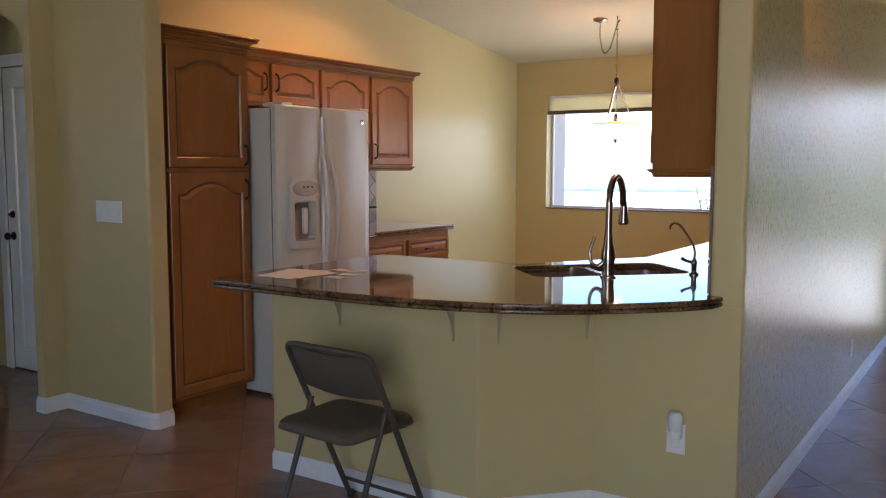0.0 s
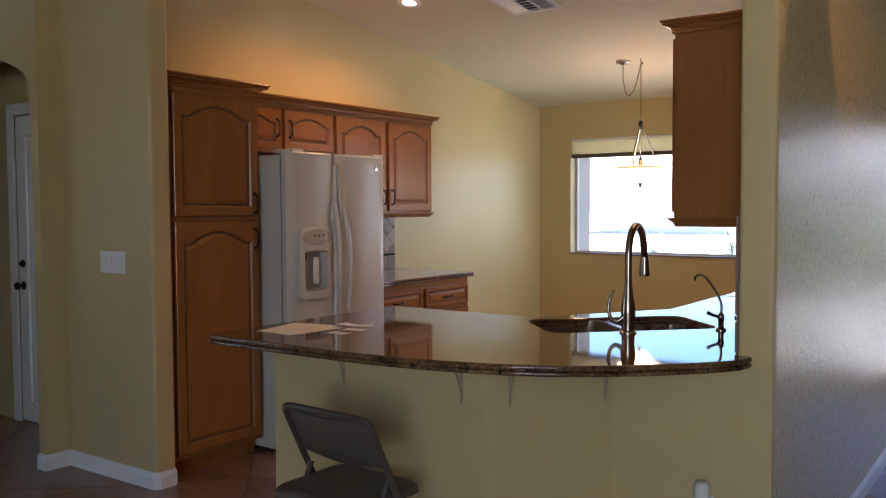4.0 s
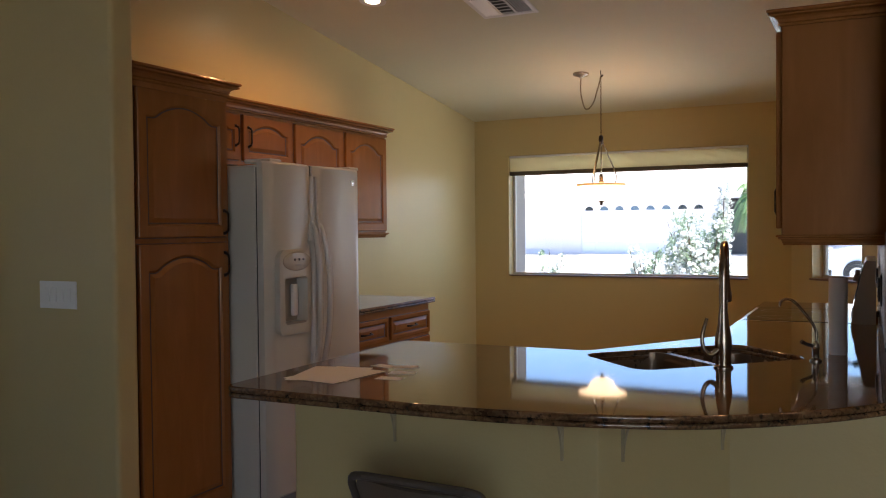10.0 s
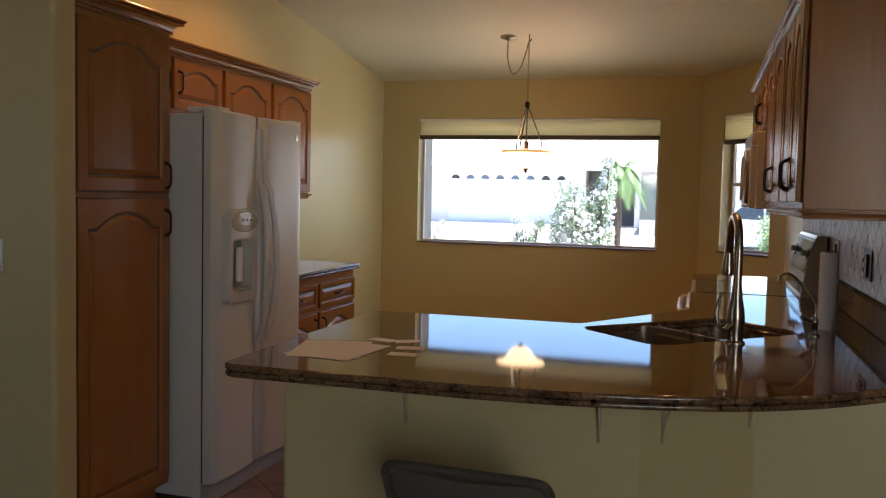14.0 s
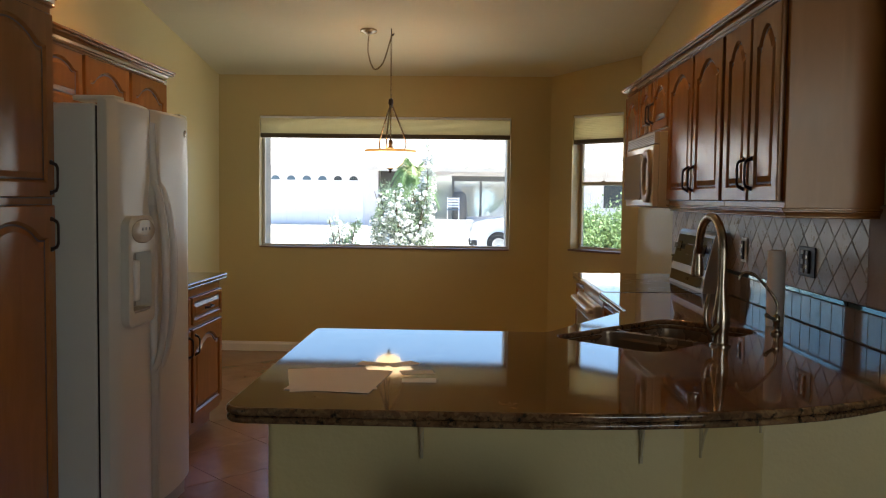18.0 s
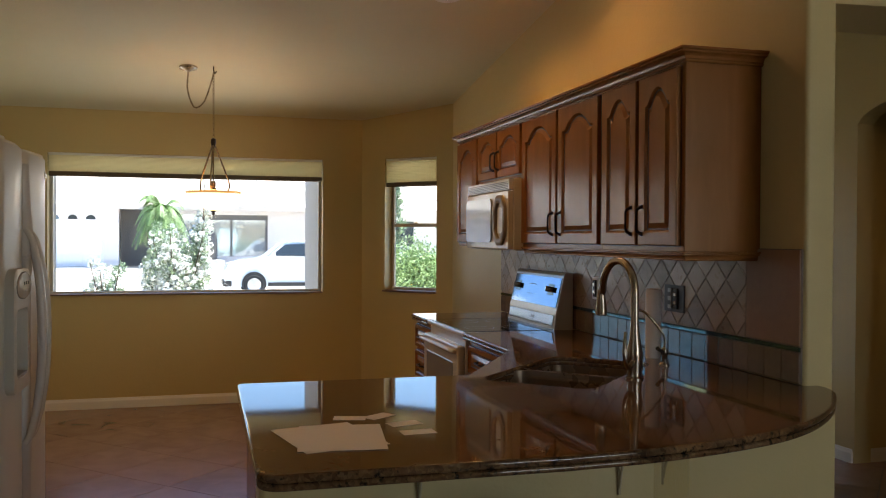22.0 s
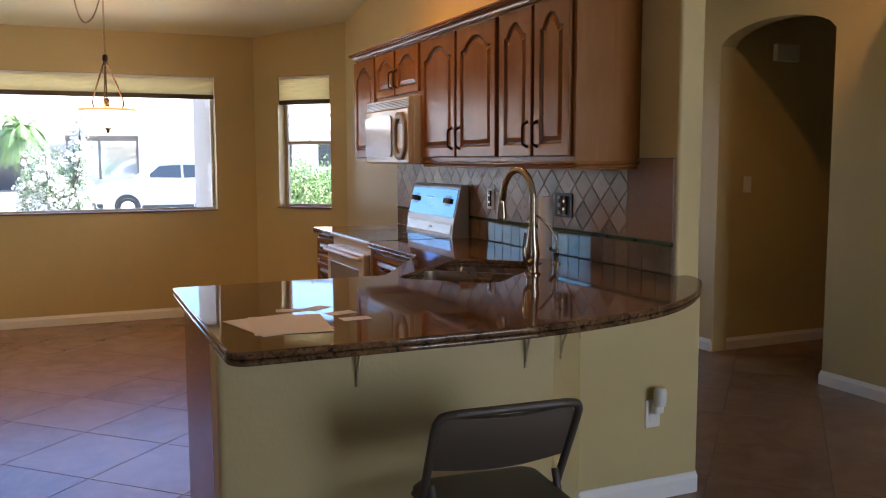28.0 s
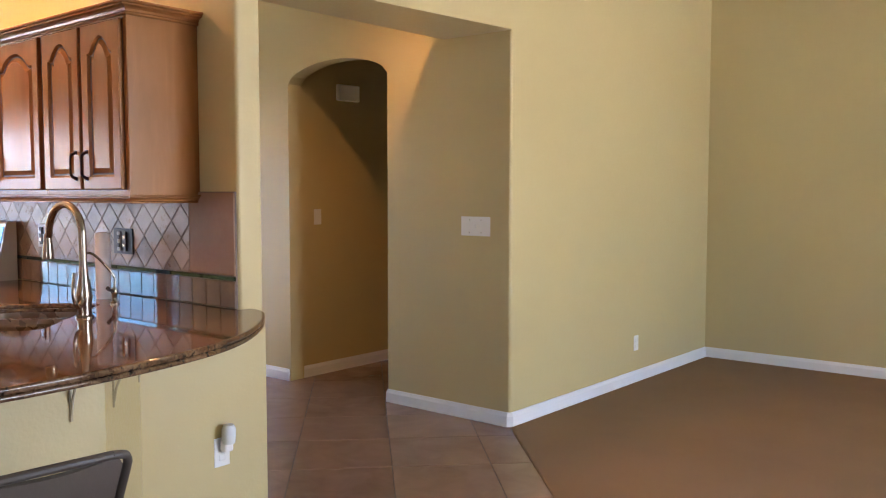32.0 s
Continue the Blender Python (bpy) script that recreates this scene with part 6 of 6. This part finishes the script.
for s in (-1, 1):
    yy = s * 0.80
    for pts in ([(1.62, 1.40), (2.12, 1.80), (2.85, 1.84), (2.85, 1.38)], [(2.93, 1.38), (2.93, 1.84), (3.85, 1.82), (4.2, 1.40)]):
        b = B()
        vs = [b.verts.new((x, s * (0.925 if z < 1.5 else 0.770), z)) for x, z in pts]
        b.faces.new(vs)
        part("side_window", b, DARKGLASS, car)
    for x in (1.02, 3.72):
        b = B()
        lathe(b, [(0.20, -0.11), (0.33, -0.11), (0.36, -0.07), (0.36, 0.07), (0.33, 0.11), (0.20, 0.11)], 28)
        bmesh.ops.transform(b, matrix=pose(x, s * 0.84, 0.36, 90, 0, 0), verts=b.verts)
        wh = part("tyre", b, TYRE, car, "", True)
        b = B()
        lathe(b, [(0.0, -0.03), (0.05, -0.04), (0.06, 0.0)], 12)
        for q in range(6):
            a = q * math.pi / 3
            bx(b, 0.03, -0.03, -0.03, 0.235, 0.03, 0.0, m=pose(0, 0, 0, 0, 0, math.degrees(a)))
        lathe(b, [(0.215, -0.02), (0.24, -0.03), (0.24, 0.03), (0.215, 0.02)], 28)
        bmesh.ops.transform(b, matrix=pose(x, s * 0.96, 0.36, 90 * s, 0, 0), verts=b.verts)
        part("rim", b, STEEL, wh)
        # dark disc stands for the shade seen between the spokes
        b = B()
        lathe(b, [(0.0, -0.01), (0.225, -0.01), (0.225, 0.0), (0.0, 0.0)], 24)
        bmesh.ops.transform(b, matrix=pose(x, s * 0.91, 0.36, 90, 0, 0), verts=b.verts)
        part("brake_disc", b, TYRE, wh)
        b = B()
        lathe(b, [(0.0, -0.004), (0.43, -0.004), (0.43, 0.004), (0.0, 0.004)], 28)
        bmesh.ops.transform(b, matrix=pose(x, s * 0.922, 0.40, 90, 0, 0), verts=b.verts)
        part("wheel_arch", b, BLACK, car)
    part("side_sill", bx(B(), 1.50, s * 0.925 - 0.012, 0.31, 3.25, s * 0.925 + 0.012, 0.44, 0.01), BLACK, car)
    part("side_mirror", bx(B(), 1.62, s * 1.0 - 0.10, 1.38, 1.76, s * 1.0 + 0.06, 1.52, 0.03), CARP, car)
part("headlight", bx(B(), 0.02, -0.90, 0.78, 0.22, -0.55, 0.93, 0.03), GLASS, car)
part("headlight", bx(B(), 0.02, 0.55, 0.78, 0.22, 0.90, 0.93, 0.03), GLASS, car)
part("bumper", bx(B(), -0.05, -0.90, 0.30, 0.25, 0.90, 0.52, 0.05), BLACK, car)

# planting
rng = random.Random(7)


def leaves(b, n, centre, radii, size, seed, up=0.4, tight=1.0):
    """Small folded leaves scattered in clumps through an ellipsoid."""
    r = random.Random(seed)
    clumps = []
    for _ in range(max(6, n // 60)):
        v = Vector((r.gauss(0, 1), r.gauss(0, 1), r.gauss(0, 1))).normalized() * r.uniform(0.45, 1.0)
        clumps.append((v, r.uniform(0.14, 0.30) * tight))
    for _ in range(n):
        c, s = r.choice(clumps)
        v = c + Vector((r.gauss(0, s), r.gauss(0, s), r.gauss(0, s)))
        p = Vector(centre) + Vector((v.x * radii[0], v.y * radii[1], v.z * radii[2]))
        d = Vector((r.gauss(0, 1), r.gauss(0, 1), r.gauss(up, 1))).normalized()
        w = d.orthogonal().normalized()
        w = (w * math.cos(r.uniform(0, 6.28)) + d.cross(w) * math.sin(r.uniform(0, 6.28)))
        L, W = size * r.uniform(0.7, 1.3), size * 0.22
        q = [b.verts.new(p), b.verts.new(p + d * L * 0.5 + w * W), b.verts.new(p + d * L), b.verts.new(p + d * L * 0.5 - w * W)]
        b.faces.new(q)
    return b


def blossoms(b, n, centre, radii, seed, size=0.026):
    """Tight heads of small petals round the outside of a crown."""
    r = random.Random(seed)
    for _ in range(n):
        v = Vector((r.gauss(0, 1), r.gauss(0, 1), r.gauss(0, 1))).normalized() * r.uniform(0.6, 1.05)
        c = Vector(centre) + Vector((v.x * radii[0], v.y * radii[1], v.z * radii[2]))
        k = r.uniform(0.018, 0.048)
        for _ in range(16):
            d = Vector((r.gauss(0, 1), r.gauss(0, 1), r.gauss(0.3, 1))).normalized()
            u = d.orthogonal().normalized() * size * 0.8
            w = d.cross(u)
            p = c + d * k
            b.faces.new([b.verts.new(p + q) for q in (u, w, -u, -w)])
    return b


def bush(name, label, x, y, z0, h, w, seed, mats, n=2600, size=0.10, shoots=6, spires=(), heads=0):
    root = thing(name, label, "shrub", pose(x, y, z0))
    r = random.Random(seed)
    b = B()
    tips = []
    for k in range(shoots):
        a = r.uniform(0, 6.28)
        tip = Vector((math.cos(a) * w * r.uniform(0.15, 0.5), math.sin(a) * w * r.uniform(0.15, 0.5), h * r.uniform(0.55, 1.0)))
        tips.append(tip)
        tube(b, [(0.03 * math.cos(a), 0.03 * math.sin(a), 0), tip * 0.5 + Vector((0, 0, 0.08)), tip], [0.022, 0.014, 0.005], 6)
    for dx, z in spires:
        tip = Vector((dx, 0.05, z))
        tips.append(tip)
        tube(b, [(dx * 0.4, 0, 0), (dx * 0.9, 0.03, z * 0.5), tip], [0.022, 0.014, 0.004], 6)
    part("stems", b, BARK, root)
    for i, tip in enumerate(tips):
        b = B()
        m_ = mats[i % len(mats)]
        if i >= shoots:
            leaves(b, n // shoots, Vector((tip.x, tip.y, tip.z * 0.66)), (0.10, 0.10, tip.z * 0.36), size, seed * 31 + i, 0.8, 0.6)
        else:
            leaves(b, n // shoots, tip * 0.62, (w * 0.26, w * 0.26, tip.z * 0.45), size, seed * 31 + i, 0.4, 0.42)
        part("crown", b, m_, root)
        if heads:
            b = B()
            blossoms(b, heads, Vector((tip.x, tip.y, tip.z * 0.66)) if i >= shoots else tip * 0.66, (0.12, 0.12, tip.z * 0.34) if i >= shoots else (w * 0.25, w * 0.25, tip.z * 0.36), seed * 77 + i)
            part("blossoms", b, PETAL, root, "heads of white blossom")
    return root


bush("oleander_bush", "tall pale-flowering shrub in the front yard", -3.18, 14.8, ground_z(14.8), 1.92, 1.12, 3, (LEAF, BLOOM, LEAF), 28000, 0.052, 22, ((0.41, 2.63), (0.31, 2.2)), 40)
bush("flowering_bush", "low white-flowering shrub in the front yard", -4.3, 16.2, ground_z(16.2), 1.4, 0.85, 5, (BLOOM, LEAF, BLOOM), 6000, 0.06, 9, (), 9)
bush("front_shrub", "small white-flowering shrub near the street", -6.4, 17.2, ground_z(17.2), 1.35, 0.9, 8, (BLOOM, LEAF), 2600, 0.065, 6, (), 8)

palm = thing("palm_tree", "small feather palm in front of the far house", "palm tree", pose(-3.80, 33.0, -0.493) @ Matrix.Diagonal((0.82, 0.82, 1.32, 1)))
b = B()
tube(b, [(0, 0, 0), (0.03, 0, 0.9), (0.0, 0.02, 2.1)], [0.16, 0.13, 0.11], 10)
part("trunk", b, BARK, palm)
for k in range(38):
    a = k * 2.399
    rise = rng.uniform(0.2, 1.05)
    pts = []
    for i in range(8):
        t = i / 7
        rad = 1.4 * t * (0.65 + 0.35 * (1 - rise))
        pts.append(Vector((math.cos(a) * rad, math.sin(a) * rad, 2.1 + rise * 1.7 * t - 1.35 * t * t)))
    b = B()
    tube(b, pts, [0.02 - 0.0022 * i for i in range(8)], 5)
    for i in range(1, 22):
        t = i / 22
        f = t * 7
        j = min(int(f), 6)
        p = pts[j].lerp(pts[j + 1], f - j)
        tan = (pts[j + 1] - pts[j]).normalized()
        sd = tan.cross(Vector((0, 0, 1))).normalized()
        L = 0.42 * math.sin(math.pi * (0.12 + 0.8 * t))
        for s in (-1, 1):
            tip = p + sd * s * L * 0.8 + tan * L * 0.55 - Vector((0, 0, L * 0.35))
            q = [b.verts.new(p - tan * 0.03), b.verts.new(p + tan * 0.035), b.verts.new(tip)]
            b.faces.new(q)
    part("frond", b, PALML, palm)

hedge = thing("hedge", "bright green clipped hedge beside the drive", "hedge", pose(2.5, 20.0, -0.31))
for k in range(6):
    b = B()
    leaves(b, 11000, ((k - 2.5) * 0.75, 0, 0.80), (0.55, 0.7, 0.74), 0.085, 50 + k)
    part("crown", b, LEAF2, hedge)
b = B()
for k in range(5):
    tube(b, [((k - 2) * 0.75, 0, 0), ((k - 2) * 0.75 + 0.05, 0, 0.9)], [0.04, 0.02], 6)
part("stems", b, BARK, hedge)

cyp = thing("cypress_tree", "slender dark green cypress in a far front yard", "cypress", pose(4.2, 31.0, -0.477))
b = B()
tube(b, [(0, 0, 0), (0, 0, 4.4)], [0.12, 0.02], 8)
part("trunk", b, BARK, cyp)
for k in range(6):
    b = B()
    leaves(b, 420, (0, 0, 0.7 + k * 0.72), (0.42 - k * 0.045, 0.42 - k * 0.045, 0.5), 0.16, 80 + k, 1.2)
    part("crown", b, LEAF, cyp)

for ob in sorted((street | set(scene.objects)) - (indoors - street), key=lambda o: o.name):
    if ob.parent is None:
        ob.matrix_basis = OUT @ ob.matrix_basis

# ---- tiles ----


def lay(parent, m, poly_list, t, material, share):
    """Lays tiles as pieces of their own; equal outlines share one mesh."""
    for poly in poly_list:
        cx, cz = sum(p[0] for p in poly) / len(poly), sum(p[1] for p in poly) / len(poly)
        loc = tuple((round(x - cx, 3), round(z - cz, 3)) for x, z in poly)
        if loc not in share:
            share[loc] = mesh("tile", poly_tile(list(loc), t), material)
        ob = new("tile", share[loc])
        ob.parent = parent
        ob.matrix_basis = m @ pose(cx, 0, cz)


def diamonds(x0, x1, z0, z1, w, h, g, dx=0.0, dz=0.0):
    out = []
    for j in range(-2, int((z1 - z0) / h * 2) + 4):
        for i in range(-2, int((x1 - x0) / w) + 2):
            cx, cz = x0 + dx + i * w + (w / 2 if j % 2 else 0), z0 + dz + j * h / 2
            p = [(cx - w / 2 + g, cz), (cx, cz - h / 2 + g * h / w), (cx + w / 2 - g, cz), (cx, cz + h / 2 - g * h / w)]
            p = clip_poly(p, x0, x1, z0, z1)
            if p:
                a = 0.5 * abs(sum(p[k][0] * p[(k + 1) % len(p)][1] - p[(k + 1) % len(p)][0] * p[k][1] for k in range(len(p))))
                if a > 0.0004:
                    out.append(p)
    return out


def squares(x0, x1, z0, z1, w, g):
    n = max(1, round((x1 - x0) / w))
    w = (x1 - x0) / n
    return [[(x0 + i * w + g, z0 + g), (x0 + (i + 1) * w - g, z0 + g), (x0 + (i + 1) * w - g, z1 - g), (x0 + i * w + g, z1 - g)] for i in range(n)]


# local x runs towards the camera end along the east wall
EM = pose(EX - 0.008, 6.80, 0, 0, 0, -90)
share = {}
lay(splash, EM, diamonds(0.0, 3.02, 1.122, 1.484, 0.1545, 0.1535, 0.0016, 0.100, 0.0), 0.007, SPLASH, share)
lay(splash, EM, squares(3.02, 3.352, 1.122, 1.484, 0.45, 0.0015), 0.007, SPLASH_RED, {})
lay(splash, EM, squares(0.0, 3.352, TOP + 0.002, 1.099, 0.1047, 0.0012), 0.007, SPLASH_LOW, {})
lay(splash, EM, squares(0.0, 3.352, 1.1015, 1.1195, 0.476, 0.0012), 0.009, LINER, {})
WM = pose(LX + 0.014, 4.96, 0, 0, 0, 90)
lay(splash_west, WM, diamonds(0.0, 1.265, 1.122, 1.472, 0.1545, 0.1535, 0.0016, 0.0, 0.0), 0.007, SPLASH, {})
lay(splash_west, WM, squares(0.0, 1.265, TOP + 0.002, 1.099, 0.1047, 0.0012), 0.007, SPLASH, {})
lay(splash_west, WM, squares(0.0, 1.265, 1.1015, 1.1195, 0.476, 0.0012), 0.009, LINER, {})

# floor tiles on the diagonal, 0.54 m a side
SIDE = 0.5395
DG = SIDE * math.sqrt(2)
b = B()
h = SIDE / 2 - 0.0022
loops_bridge(b, [[(sx * h, sy * h, -0.012) for sx, sy in ((-1, -1), (1, -1), (1, 1), (-1, 1))], [(sx * h, sy * h, -0.002) for sx, sy in ((-1, -1), (1, -1), (1, 1), (-1, 1))],
                 [(sx * (h - 0.001), sy * (h - 0.001), -0.0008) for sx, sy in ((-1, -1), (1, -1), (1, 1), (-1, 1))]], True, False, True)
tile_me = mesh("tile", b, FLOOR)
far = B()
count = 0
spots = []
for n in range(-24, 24):
    for k in range(-36, 20):
        if (n + k) % 2 == 0:
            continue
        x, y = -3.240 + n * DG / 2, 4.691 + k * DG / 2
        if -8.0 < x < 4.3 and -4.1 < y < NY + 0.37:
            spots.append((abs(x + 1.2) + abs(y - 4.4) * 0.8, x, y))
spots.sort()
for i, (_, x, y) in enumerate(spots):
    if y + DG / 2 > NY + 0.06:
        q = clip_poly([(x - DG / 2 + 0.0017, y), (x, y - DG / 2 + 0.0017), (x + DG / 2 - 0.0017, y), (x, y + DG / 2 - 0.0017)], -8.1, 4.4, -4.2, NY + 0.05)
        if q:
            far.faces.new([far.verts.new((a, c, -0.0008)) for a, c in q])
    elif i < 290:
        ob = new("tile", tile_me)
        ob.parent = floor
        ob.matrix_basis = pose(x, y, 0, 0, 0, 45)
    else:
        mm = pose(x, y, 0, 0, 0, 45)
        vs = [far.verts.new(mm @ Vector((sx * h, sy * h, -0.0008))) for sx, sy in ((-1, -1), (1, -1), (1, 1), (-1, 1))]
        far.faces.new(vs)
ob = part("far_tiles", far, FLOOR, floor)
ob["kind"] = "stuff"

# brown carpet of the living room, from the hall line eastwards
m, t, p = base("brown_carpet")
v = coords(t)
pile = noise_tex(t, v, 420, 3, 0.6)
c = mixc(t, noise_tex(t, v, 1.6, 4), (0.225, 0.142, 0.078), (0.305, 0.190, 0.102))
c = mixc(t, mapr(t, pile, 0.0, 0.5), c, (0.175, 0.106, 0.056))
t.links.new(c, p.inputs["Base Color"])
p.inputs["Roughness"].default_value = 0.95
p.inputs["Specular IOR Level"].default_value = 0.15
p.inputs["Sheen Weight"].default_value = 0.0
bump(t, p, pile, 0.35, 0.004)
CARPET = m
b = B()
edge = [(-2.2, 0.07), (-2.2, -3.99), (4.254, -3.99), (4.254, 3.494), (1.224, 3.494)]
inner = [(-2.19, 0.06), (-2.19, -3.982), (4.246, -3.982), (4.246, 3.486), (1.232, 3.486)]
loops_bridge(b, [[(x, y, -0.003) for x, y in edge], [(x, y, 0.003) for x, y in edge], [(x, y, 0.006) for x, y in inner]], True, True, True)
struct("carpet", b, CARPET, "plain brown carpet covering the living room floor", "carpet")

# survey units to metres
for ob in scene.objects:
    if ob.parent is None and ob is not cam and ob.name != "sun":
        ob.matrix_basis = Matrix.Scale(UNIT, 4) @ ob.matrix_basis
